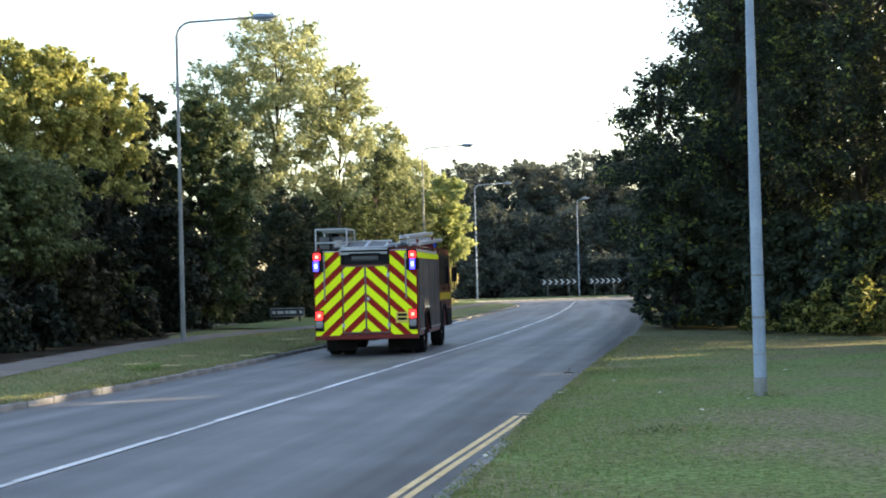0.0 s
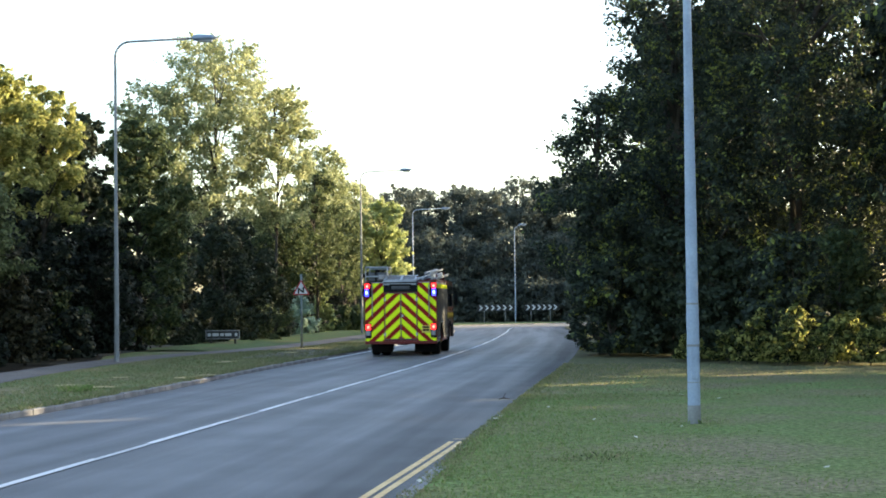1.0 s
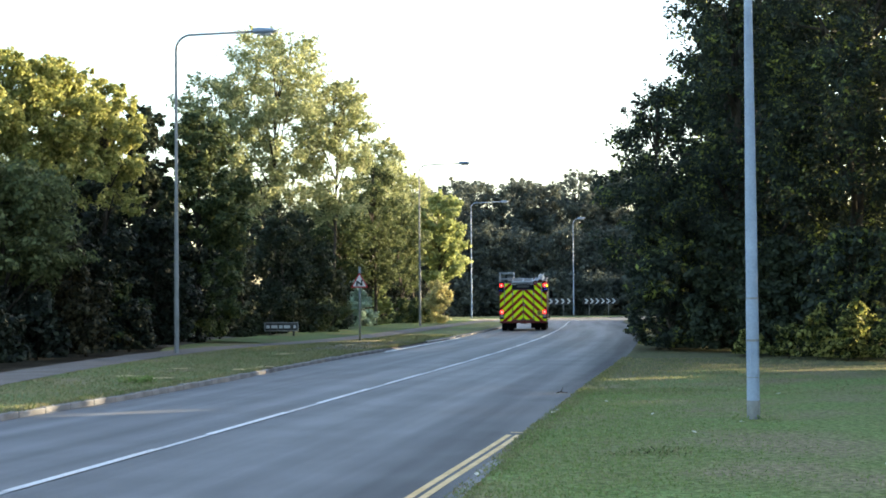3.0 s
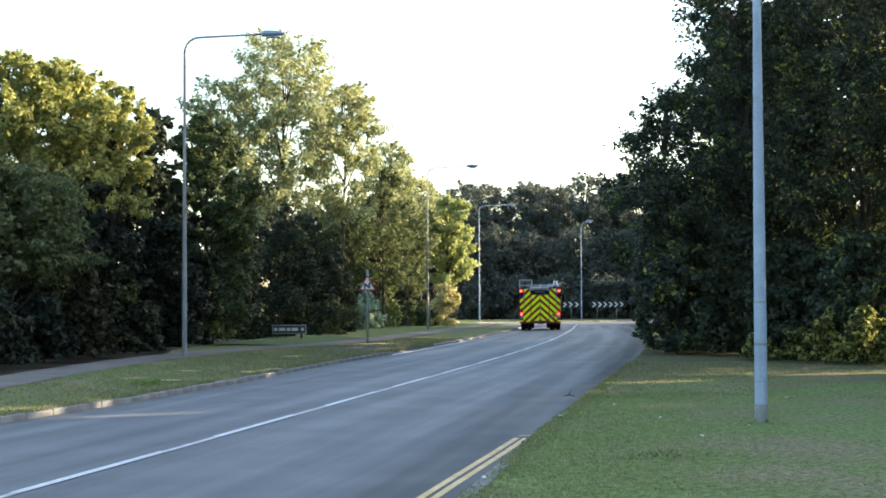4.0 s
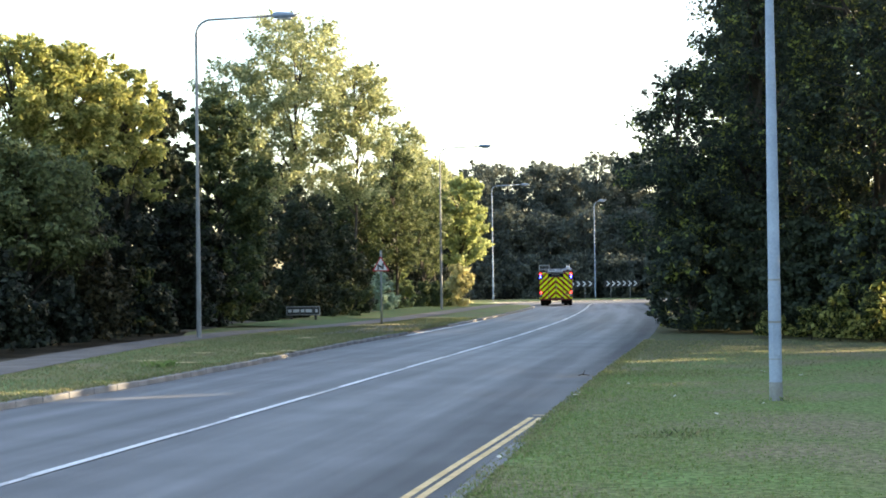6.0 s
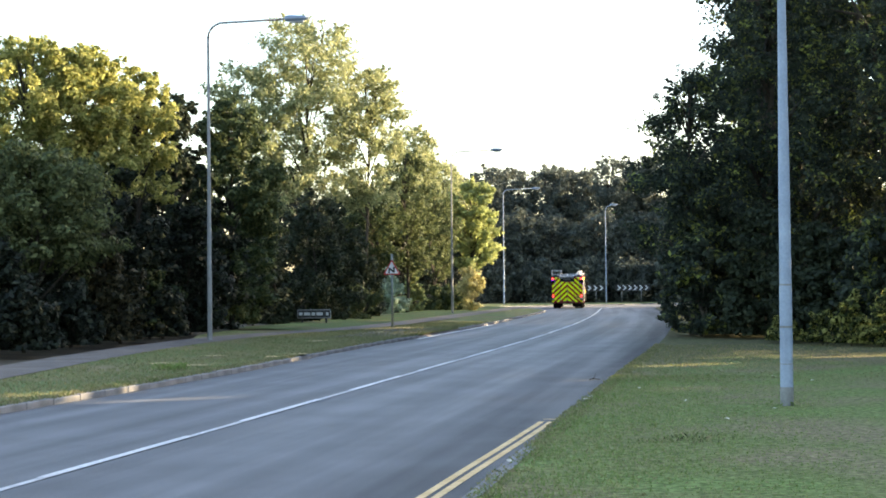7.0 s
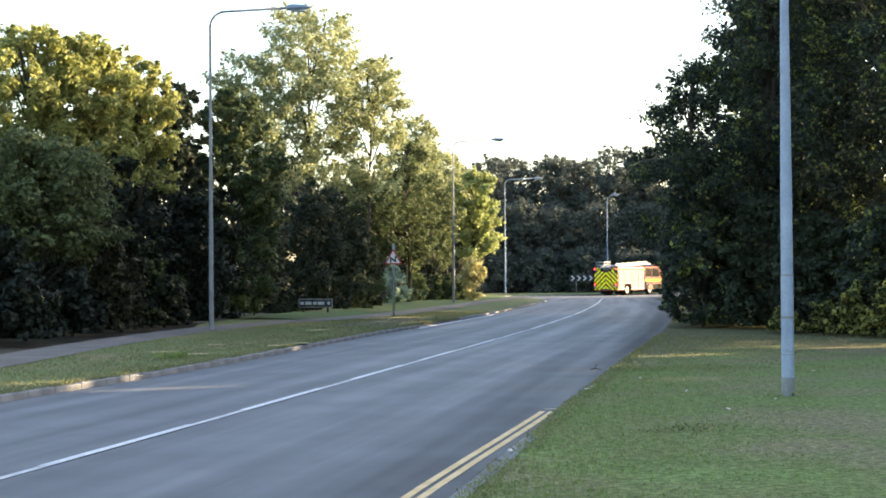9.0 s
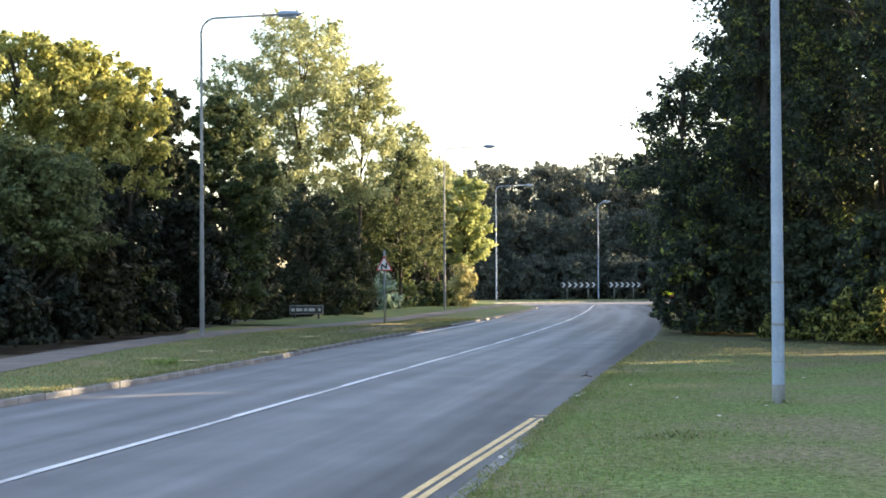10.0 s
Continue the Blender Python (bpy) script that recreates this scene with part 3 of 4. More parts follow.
for i, (x, y, h, r, m, lab) in enumerate([
    (-4.2, 90, 2.7, 0.85, M_SAGE, "grey-green bush beside the footpath"), (-3.55, 102, 2.5, 0.8, M_GOLD, "bright yellow-green bush beside the path"), (-2.3, 104.5, 1.7, 0.8, M_MID, "low dull green bush beside the grass"),
    (-1.3, 105.5, 1.7, 0.8, M_MID, "low dull green bush beside the grass"), (0.05, 107, 2.9, 1.05, M_BEIGE, "straw-coloured bush in evening sun")]):
    tree(x, y, h, r, m, lab, name="bush", category="bush", base=0.0, leaves=6000, size=0.09, puffs=40, puff=0.3, seed=52 + i, profile=BUSH, trunk=0.03)
# the far wood behind the bend; trees hidden by the oaks are added for shade
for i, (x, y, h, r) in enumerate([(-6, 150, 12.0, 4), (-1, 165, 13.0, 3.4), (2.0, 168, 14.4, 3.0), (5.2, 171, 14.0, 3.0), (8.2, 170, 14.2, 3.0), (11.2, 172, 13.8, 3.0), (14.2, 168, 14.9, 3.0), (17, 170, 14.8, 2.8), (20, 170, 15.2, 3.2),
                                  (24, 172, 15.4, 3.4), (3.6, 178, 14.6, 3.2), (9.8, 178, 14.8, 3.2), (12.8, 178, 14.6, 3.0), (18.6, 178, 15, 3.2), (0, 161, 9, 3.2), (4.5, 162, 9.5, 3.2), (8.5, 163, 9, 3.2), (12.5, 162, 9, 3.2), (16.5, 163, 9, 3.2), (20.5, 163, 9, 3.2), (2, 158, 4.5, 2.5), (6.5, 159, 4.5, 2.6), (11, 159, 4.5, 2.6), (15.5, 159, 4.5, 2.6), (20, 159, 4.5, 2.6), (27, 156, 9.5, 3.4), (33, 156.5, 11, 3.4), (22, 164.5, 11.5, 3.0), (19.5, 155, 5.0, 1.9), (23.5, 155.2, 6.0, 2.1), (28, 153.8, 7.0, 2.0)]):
    tree(x, y, h, r, M_FAR, "dark green tree behind the bend, the hidden ones added for shade", base=0.0, leaves=15000 if h > 10 and x < 30 else 9000 if x < 26 else 5000, size=0.15, puffs=150, puff=0.24, seed=60 + i, profile=BROAD, trunk=0.18, sprays=0.6)
# the dark trees on the near side of the bend; the unseen ones are added for shade
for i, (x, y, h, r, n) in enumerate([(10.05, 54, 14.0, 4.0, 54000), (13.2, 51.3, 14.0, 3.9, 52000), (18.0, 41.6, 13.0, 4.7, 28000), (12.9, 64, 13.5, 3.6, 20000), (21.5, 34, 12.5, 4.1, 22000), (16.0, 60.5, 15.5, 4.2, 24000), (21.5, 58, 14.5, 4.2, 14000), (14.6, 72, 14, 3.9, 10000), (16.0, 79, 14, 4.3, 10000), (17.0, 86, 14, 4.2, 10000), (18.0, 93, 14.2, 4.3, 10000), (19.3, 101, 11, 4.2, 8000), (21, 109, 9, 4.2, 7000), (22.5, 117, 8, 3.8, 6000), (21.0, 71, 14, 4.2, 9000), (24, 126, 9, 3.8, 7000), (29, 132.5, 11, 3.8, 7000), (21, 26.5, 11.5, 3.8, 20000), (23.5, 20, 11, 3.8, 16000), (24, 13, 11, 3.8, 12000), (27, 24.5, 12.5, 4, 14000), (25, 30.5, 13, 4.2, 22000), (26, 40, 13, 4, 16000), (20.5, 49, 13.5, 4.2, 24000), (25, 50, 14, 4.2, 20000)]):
    tree(x, y, h, r, M_OAK, "tall dark green oak by the verge, the unseen ones added for shade", base=0.4 if i == 6 else 0.3 if i == 2 else 0.02, leaves=n, puffs=300 if n > 30000 else 190, seed=80 + i, profile=((0, 0.95), (0.3, 1.0), (0.48, 0.84 if i == 0 else 0.92), (0.6, 0.68 if i == 0 else 0.95), (1, 0.68 if i == 0 else 0.75)), trunk=0.28, puff=0.15 if n > 30000 else 0.2, size=0.072 if n > 30000 else 0.2 if x > 19 and y < 62 else 0.14 if y < 62 else 0.18)
tree(6.9, 50.6, 8.2, 2.1, M_OAK, "smaller oak with a branch hanging over the road", base=0.3, leaves=16000, puffs=60, seed=95, profile=((0, 0.7), (0.3, 1.0), (0.6, 1.0), (0.8, 0.6), (1, 0.3)), trunk=0.12, puff=0.25, size=0.066)
for i, (x, y, h, r, m) in enumerate([(7.3, 51, 4.4, 1.4, M_OAK), (8.6, 47.8, 3.8, 1.5, M_SHRUB), (9.5, 44.8, 3.2, 1.4, M_SHRUB), (11.0, 43.1, 3.4, 1.5, M_OAK), (12.9, 45.4, 3.6, 1.3, M_MID), (6.95, 49.3, 3.5, 1.25, M_OAK)]):
    tree(x, y, h, r, m, "dense dark shrub under the oaks", name="shrub", category="shrub", base=0.0, leaves=15000, puffs=80, puff=0.23, trunk=0.04, seed=100 + i, profile=BUSH, size=0.08)
for i, (x, y, h, r) in enumerate([(8.3, 43.6, 0.7, 0.5), (9.0, 42.0, 0.9, 0.5), (9.5, 41.0, 1.4, 0.5), (10.1, 40.3, 0.9, 0.45), (10.4, 41.0, 1.5, 0.7), (10.9, 39.9, 0.9, 0.5), (11.6, 40.2, 1.3, 0.7), (11.9, 39.4, 0.9, 0.5), (12.8, 39.2, 1.3, 0.7)]):
    tree(x, y, h, r, M_UNDER if h < 1.75 else M_MIXED, "undergrowth at the wood's edge with sun flecks in its leaf colour", name="undergrowth", category="bush", base=0.0, leaves=1300, puffs=34, puff=0.24, trunk=0.015, seed=110 + i, profile=BUSH, size=0.075)


# ---- grass on the verges ----
def grass(name, label, count, xy, z, length, material, seed, clumps=0.0):
    """Thin bent blades, two triangles each, scattered over a part of the verge."""
    rng = np.random.default_rng(seed)
    P = xy(rng, count)
    n = len(P)
    a = rng.random(n) * math.tau
    ln = length * (0.5 + rng.random(n))
    w = 0.004 + 0.005 * rng.random(n)
    lean = rng.normal(size=(n, 2)) * 0.55
    d = np.stack([np.cos(a), np.sin(a), np.zeros(n)], 1) * w[:, None]
    base = np.concatenate([P, np.full((n, 1), z)], 1)
    mid = base + np.concatenate([lean * ln[:, None] * 0.35, ln[:, None] * 0.6], 1)
    tip = base + np.concatenate([lean * ln[:, None], ln[:, None] * 0.9], 1)
    V = np.stack([base - d, base + d, tip, mid - d * 0.8], 1).reshape(-1, 3)
    me = bpy.data.meshes.new(name)
    me.vertices.add(4 * n)
    me.vertices.foreach_set("co", V.astype(np.float32).ravel())
    me.loops.add(4 * n)
    me.loops.foreach_set("vertex_index", np.arange(4 * n, dtype=np.int32))
    me.polygons.add(n)
    me.polygons.foreach_set("loop_start", np.arange(0, 4 * n, 4, dtype=np.int32))
    me.materials.append(material)
    me.update(calc_edges=True)
    return tagged(new(name, me), label, "grass", kind="stuff")


def beside_road(d0, d1, o0, o1, side, power=1.0):
    def scatter(rng, count):
        d = d0 + (d1 - d0) * rng.random(count) ** power
        off = o0 + (o1 - o0) * rng.random(count)
        k = np.clip(np.searchsorted(DEPTH[:150], d), 1, 148)
        f = ((d - DEPTH[k - 1]) / (DEPTH[k] - DEPTH[k - 1]))[:, None]
        c = CENTRE[k - 1] * (1 - f) + CENTRE[k] * f
        edge = (RIGHT if side > 0 else LEFT)[k]
        nr = normals(CENTRE)[k]
        p = c + nr * (edge + side * off)[:, None]
        # uneven: thin the blades out in patches
        clear = p[:, 0] > np.interp(p[:, 1], PATH_LINE[:, 1], PATH_LINE[:, 0]) + 0.8 if side < 0 else np.ones(count, bool)
        keep = clear & (np.array([noise.noise(Vector((q[0] * 0.9, q[1] * 0.9, 3.0))) for q in p]) > -0.5 + rng.normal(size=count) * 0.2)
        return p[keep]
    return scatter


grass("grass_right", "short mown grass with dry blades", 90000, beside_road(11.5, 30, 0.02, 7, 1, 1.2), 0.05, 0.026, M_BLADE, 300)
grass("grass_right_far", "short mown grass with dry blades", 24000, beside_road(28, 44, 0.02, 8.5, 1), 0.055, 0.035, M_BLADE_DRY, 301)
grass("grass_edge", "longer grass along the road's edge", 7000, beside_road(12, 45, -0.03, 0.25, 1), 0.045, 0.03, M_BLADE_DRY, 302)
grass("grass_kerb", "grass growing over the kerb", 9000, beside_road(16, 60, 0.04, 0.3, -1), 0.085, 0.06, M_BLADE_DRY, 304)
grass("grass_left", "short mown grass with dry blades", 60000, beside_road(18, 70, 0.15, 4.5, -1), 0.105, 0.04, M_BLADE_DRY, 303)


def tuft(x, y, z, h, count, seed, material=None, r=0.2):
    return grass("grass_tuft", "taller dry grass tuft in the verge", count, lambda rng, n: np.array([[x, y]]) + rng.normal(size=(n, 2)) * r, z, h, material or M_BLADE, seed)


for i, (x, y, h, n, m) in enumerate([(2.15, 17.2, 0.03, 50, M_BRAMBLE), (2.0, 17.0, 0.04, 60, M_BLADE_DRY), (2.45, 17.2, 0.05, 70, M_BLADE_DRY), (4.22, 21.8, 0.06, 70, M_BLADE), (-5.75, 31.6, 0.13, 160, M_BLADE), (1.98, 23.4, 0.06, 60, M_BLADE), (3.9, 14.3, 0.05, 40, M_BLADE)]):
    tuft(x, y, 0.06 if x > 0 else 0.1, h, n, 320 + i, m, 0.15 if x < 0 else 0.2)


def scrap(x, y, z, w, seed):
    """A pale dead leaf or scrap lying on the grass."""
    rng = np.random.default_rng(seed)
    bm = bmesh.new()
    vs = [bm.verts.new((w * math.cos(t) * (0.6 + 0.5 * rng.random()), w * 0.6 * math.sin(t), 0.02 * rng.random())) for t in np.linspace(0, math.tau, 7, endpoint=False)]
    c = bm.verts.new((0, 0, 0.018))
    for k in range(7):
        bm.faces.new((c, vs[k], vs[(k + 1) % 7]))
    ob = mesh_ob("dead_leaf", bm, M_PALE_LEAF)
    ob.matrix_basis = pose(x, y, z, 8, 5, rng.random() * 360)
    return tagged(ob, "pale dead leaf lying on the grass", "leaf", group="dead leaves on the verge")


for i, (x, y, w) in enumerate([(3.05, 19.6, 0.05), (1.62, 23.0, 0.05), (1.72, 23.5, 0.05), (5.2, 28.2, 0.07), (3.9, 21.1, 0.04), (2.6, 25.4, 0.05), (2.95, 22.6, 0.04), (4.3, 15.7, 0.04), (0.35, 15.1, 0.04), (5.6, 27.0, 0.06)]):
    scrap(x, y, 0.075, w, 400 + i)


def twig(x, y, z):
    """A short dark twig lying on the asphalt."""
    bm = tube([(-0.1, 0, 0.012), (-0.02, 0.02, 0.03), (0.09, -0.01, 0.012)], [0.008, 0.012, 0.006], 6)
    tube([(-0.02, 0.02, 0.03), (0.02, 0.03, 0.11)], [0.008, 0.004], 5, bm)
    ob = mesh_ob("twig", bm, M_BARK)
    ob.location = (x, y, z)
    return tagged(ob, "short dark twig lying on the asphalt", "twig")


twig(2.18, 28.8, 0.004)


# ---- street furniture ----
def street_lamp(x, y, height=10.0, arm=2.0, arm_turn=0.0, z=0.1, dark=False, slim=1.0):
    """A steel column with a swan-neck arm and a lantern; arm_turn in degrees from +x."""
    top = tagged(new("street_lamp"), "grey steel street lamp column with a lantern on a long arm", "street lamp", group="street lamps along the road")
    top.matrix_basis = pose(x, y, z + float(fall(y)), 0, 0, arm_turn)
    steel = M_STEEL_DARK if dark else M_STEEL
    part("base", tube([(0, 0, 0), (0, 0, 1.55), (0, 0, 1.6)], [0.086 * slim, 0.084 * slim, 0.082 * slim], 16, cap=False), steel, top, smooth=True)
    part("column", tube([(0, 0, 1.6), (0, 0, 2.7), (0, 0, 5.4), (0, 0, height - 0.45)], [0.081 * slim, 0.078 * slim, 0.056 * slim, 0.048 * slim], 16, cap=False), steel, top, smooth=True)
    part("foot", tube([(0, 0, 0), (0, 0, 0.22), (0, 0, 0.25)], [0.0895 * slim, 0.089 * slim, 0.0865 * slim], 16), M_STEEL_DARK, top, "dark stained foot")
    part("collar", tube([(0, 0, 1.59), (0, 0, 1.615)], [0.0855 * slim, 0.0845 * slim], 16), M_STEEL_DARK, top)
    part("band", tube([(0, 0, 1.03), (0, 0, 1.06)], [0.0885 * slim, 0.0885 * slim], 16), M_STEEL_DARK, top, "dark steel band")
    part("seam", tube([(0, 0, 0.55), (0, 0, 0.562)], [0.0868 * slim, 0.0868 * slim], 16), M_STEEL_DARK, top)
    part("service_door", boxes((-0.045, 0.045, -0.09 * slim, -0.06, 0.6, 1.0), bevel=0.006) if arm_turn == 0 else boxes((-0.045, 0.045, 0.06, 0.09 * slim, 0.6, 1.0), bevel=0.006), steel, top, "access door in the column")
    bend = [(0.45 * (1 - math.cos(a)), 0, height - 0.45 + 0.45 * math.sin(a)) for a in np.linspace(0, radians(88), 7)]
    part("arm", tube([*bend, (arm, 0, height + 0.09)], [0.048 * slim] + [0.04 * slim] * 6 + [0.034], 10), steel, top, smooth=True)
    side = [(0, -0.03), (0.06, -0.085), (0.34, -0.1), (0.62, -0.06), (0.78, 0.0), (0.62, 0.06), (0.2, 0.085), (0.04, 0.06)]
    bm = plate([(arm - 0.04 + x, height + 0.11 + z) for x, z in side], -0.13, 0.13)
    bmesh.ops.bevel(bm, geom=list(bm.edges), offset=0.02, segments=2, affect="EDGES")
    part("lamp_glass", boxes((arm + 0.15, arm + 0.55, -0.09, 0.09, height - 0.02, height + 0.04), bevel=0.02), M_LAMP_GLASS, top, "clear lamp cover")
    part("lantern", bm, M_STEEL, top, "grey lantern", smooth=True)
    return top


street_lamp(-7.7, 48.4, 9.45, 2.3, dark=True, slim=0.86)
street_lamp(-1.0, 94.1, 9.3, 2.3, dark=True, slim=0.86)
street_lamp(3.0, 143.1, 10.1, 2.6, slim=0.8)
street_lamp(12.6, 151.4, 9.0, 0.45, slim=0.7)
street_lamp(4.18, 21.75, 10.0, 2.2, 180, z=0.06)


# ---- signs ----
M_SIGN_WHITE = mat("sign_white", [(0.52, 0.52, 0.52), (0.6, 0.6, 0.6)], rough=0.4, bump=0, grain=0.05)
M_SIGN_RED = mat("sign_red", [(0.3, 0.014, 0.02), (0.36, 0.02, 0.026)], rough=0.4, bump=0, grain=0.05)
M_SIGN_BLACK = mat("sign_black", [(0.012, 0.012, 0.013), (0.02, 0.02, 0.02)], rough=0.5, bump=0, grain=0.1)
M_POST = mat("grey_green_post", [(0.13, 0.16, 0.15), (0.2, 0.23, 0.22)], rough=0.6, scale=4, bump=0.1)


def bend_sign(x, y):
    top = tagged(new("road_sign"), "triangular warning sign of a double bend on a grey post", "road sign")
    top.matrix_basis = pose(x, y, 0.1, 0, 0, -4)
    part("post", tube([(0, 0.05, 0), (0, 0.05, 2.78)], 0.042, 10), M_POST, top, smooth=True)
    tri = [(-0.33, 2.0), (0.33, 2.0), (0, 2.58)]
    rim = part("border", plate(rounded(tri, 0.06), -0.012, 0.0), M_SIGN_RED, top, "red triangular border")
    inner = [(-0.25, 2.045), (0.25, 2.045), (0, 2.49)]
    part("face", plate(rounded(inner, 0.03), -0.016, -0.012), M_SIGN_WHITE, rim, "white sign face")
    zig = [(-0.1, 2.1), (-0.055, 2.1), (-0.055, 2.2), (0.045, 2.12), (0.09, 2.12), (0.09, 2.25), (0.115, 2.25), (0.068, 2.31), (0.02, 2.25), (0.045, 2.25), (0.045, 2.19), (-0.055, 2.27), (-0.1, 2.27)]
    zig = [(x * 1.25, 2.185 + (z - 2.205) * 1.25) for x, z in zig]
    part("symbol", plate(zig, -0.02, -0.016), M_SIGN_BLACK, rim, "black double bend symbol")
    for z in (2.12, 2.4):
        part("clip", boxes((-0.06, 0.06, 0.0, 0.1, z - 0.02, z + 0.02)), M_STEEL_DARK, top)
    return top


bend_sign(-2.9, 61.1)


def street_nameplate(x, y):
    top = tagged(new("street_nameplate"), "low weathered street nameplate on two short black posts", "street sign")
    top.matrix_basis = pose(x, y, 0.1, 0, 0, -4)
    for sx in (-0.5, 0.5):
        part("post", boxes((sx - 0.04, sx + 0.04, 0.02, 0.1, 0, 0.62), bevel=0.008), M_SIGN_BLACK, top)
    part("board", boxes((-0.7, 0.7, -0.01, 0.02, 0.28, 0.64), bevel=0.006), M_SIGN_OLD, top)
    part("panel", boxes((-0.67, 0.67, -0.014, -0.01, 0.31, 0.61)), M_SIGN_DULL, top, "dark weathered sign panel")
    for x0, x1 in ((-0.62, -0.48), (-0.42, -0.16), (-0.1, 0.05), (0.1, 0.36), (0.5, 0.6)):
        part("lettering", boxes((x0, x1, -0.018, -0.014, 0.4, 0.52)), M_SIGN_MID, top)
    return top


M_SIGN_MID = mat("chevron_white", [(0.46, 0.47, 0.48), (0.54, 0.55, 0.56)], rough=0.5, bump=0, grain=0.06)
M_SIGN_OLD = mat("old_sign_white", [(0.22, 0.225, 0.23), (0.32, 0.325, 0.33)], rough=0.6, scale=5, bump=0, grain=0.1)
M_SIGN_DULL = mat("sign_grey", [(0.02, 0.022, 0.024), (0.05, 0.052, 0.055)], rough=0.5, scale=5, bump=0, grain=0.1)
street_nameplate(-6.4, 67.2)


def chevron_board(x0, x1, y, count, zc=1.28):
    w = x1 - x0
    top = tagged(new("chevron_board"), "black and white chevron board of a sharp bend on two posts", "road sign", group="chevron boards at the bend")
    top.location = (x0, y, 0.1 + float(fall(y)))
    z = zc - 0.1 - float(fall(y))
    for px in (0.17 * w, 0.76 * w):
        part("post", tube([(px, 0.05, 0), (px, 0.05, z + 0.28)], 0.038, 8), M_STEEL_DARK, top, smooth=True)
    part("board", boxes((-0.1, w + 0.1, -0.01, 0.012, z - 0.3, z + 0.3), bevel=0.004), M_SIGN_BLACK, top)
    p = w / count
    for k in range(count):
        a = k * p + 0.06
        pts = [(a, z - 0.23), (a + 0.17, z - 0.23), (a + 0.39, z), (a + 0.17, z + 0.23), (a, z + 0.23), (a + 0.22, z)]
        part("chevron", plate(pts, -0.015, -0.01), M_SIGN_MID, top, "white chevron")
    return top


chevron_board(9.35, 12.75, 155, 6)
chevron_board(13.85, 16.95, 155, 6)


# ---- fire engine ----
M_RED = mat("red_vehicle_paint", [(0.1, 0.005, 0.006), (0.13, 0.007, 0.008)], rough=0.3, scale=2, bump=0, grain=0.08, spec=0.3)
M_FLUO = mat("fluorescent_yellow", [(0.76, 0.93, 0.01), (0.82, 0.96, 0.014)], rough=0.5, scale=2, bump=0, grain=0.05, spec=0.15)
M_MAROON = mat("red_reflective", [(0.24, 0.014, 0.01), (0.3, 0.02, 0.012)], rough=0.55, scale=2, bump=0, grain=0.06, spec=0.1)
M_SHUTTER = mat("aluminium_shutter", [(0.085, 0.088, 0.092), (0.125, 0.128, 0.132)], rough=0.5, metal=0.3, scale=2, bump=0.05, grain=0.1, spec=0.1)
M_ALU = mat("bright_aluminium", [(0.34, 0.36, 0.38), (0.46, 0.48, 0.5)], rough=0.5, metal=0.3, scale=3, bump=0.05, grain=0.1)
M_RUBBER = mat("tyre_rubber", [(0.006, 0.006, 0.006), (0.012, 0.012, 0.012)], rough=0.9, spec=0.1, scale=6, bump=0.3)
M_CHASSIS = mat("black_underframe", [(0.008, 0.008, 0.008), (0.016, 0.016, 0.015)], rough=0.85, spec=0.15, scale=4, bump=0.2)
M_GLASS = mat("dark_vehicle_glass", [(0.012, 0.014, 0.016), (0.02, 0.022, 0.025)], rough=0.06, bump=0, grain=0.02, spec=0.01)
M_RIM = mat("wheel_rim", [(0.35, 0.35, 0.36), (0.5, 0.5, 0.5)], rough=0.45, metal=0.4, scale=6, bump=0.1)
M_PLATE = mat("number_plate_yellow", [(0.62, 0.47, 0.08), (0.7, 0.55, 0.1)], rough=0.4, bump=0, grain=0.04)
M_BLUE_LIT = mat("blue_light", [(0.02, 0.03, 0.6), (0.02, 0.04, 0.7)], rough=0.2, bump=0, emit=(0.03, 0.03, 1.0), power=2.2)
M_RED_LIT = mat("red_light", [(0.5, 0.02, 0.02), (0.6, 0.02, 0.02)], rough=0.2, bump=0, emit=(1.0, 0.03, 0.03), power=0.75)
M_RED_CORE = mat("red_bulb", [(0.7, 0.2, 0.15), (0.8, 0.25, 0.2)], rough=0.2, bump=0, emit=(1.0, 0.22, 0.14), power=1.2)
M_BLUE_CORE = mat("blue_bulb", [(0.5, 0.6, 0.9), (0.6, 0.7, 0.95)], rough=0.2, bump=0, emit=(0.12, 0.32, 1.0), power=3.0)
M_CLEAR = mat("clear_lens", [(0.2, 0.2, 0.21), (0.27, 0.27, 0.28)], rough=0.15, bump=0, grain=0.02)
M_AMBER = mat("yellow_paint", [(0.5, 0.36, 0.03), (0.56, 0.42, 0.04)], rough=0.35, bump=0, grain=0.05, spec=0.03)


def clip_poly(poly, a, b, c):
    """Keep the part of an outline where a x + b z >= c."""
    out = []
    for i, p in enumerate(poly):
        q = poly[(i + 1) % len(poly)]
        dp, dq = a * p[0] + b * p[1] - c, a * q[0] + b * q[1] - c
        if dp >= 0:
            out.append(p)
        if dp * dq < 0:
            t = dp / (dp - dq)
            out.append((p[0] + (q[0] - p[0]) * t, p[1] + (q[1] - p[1]) * t))
    return out


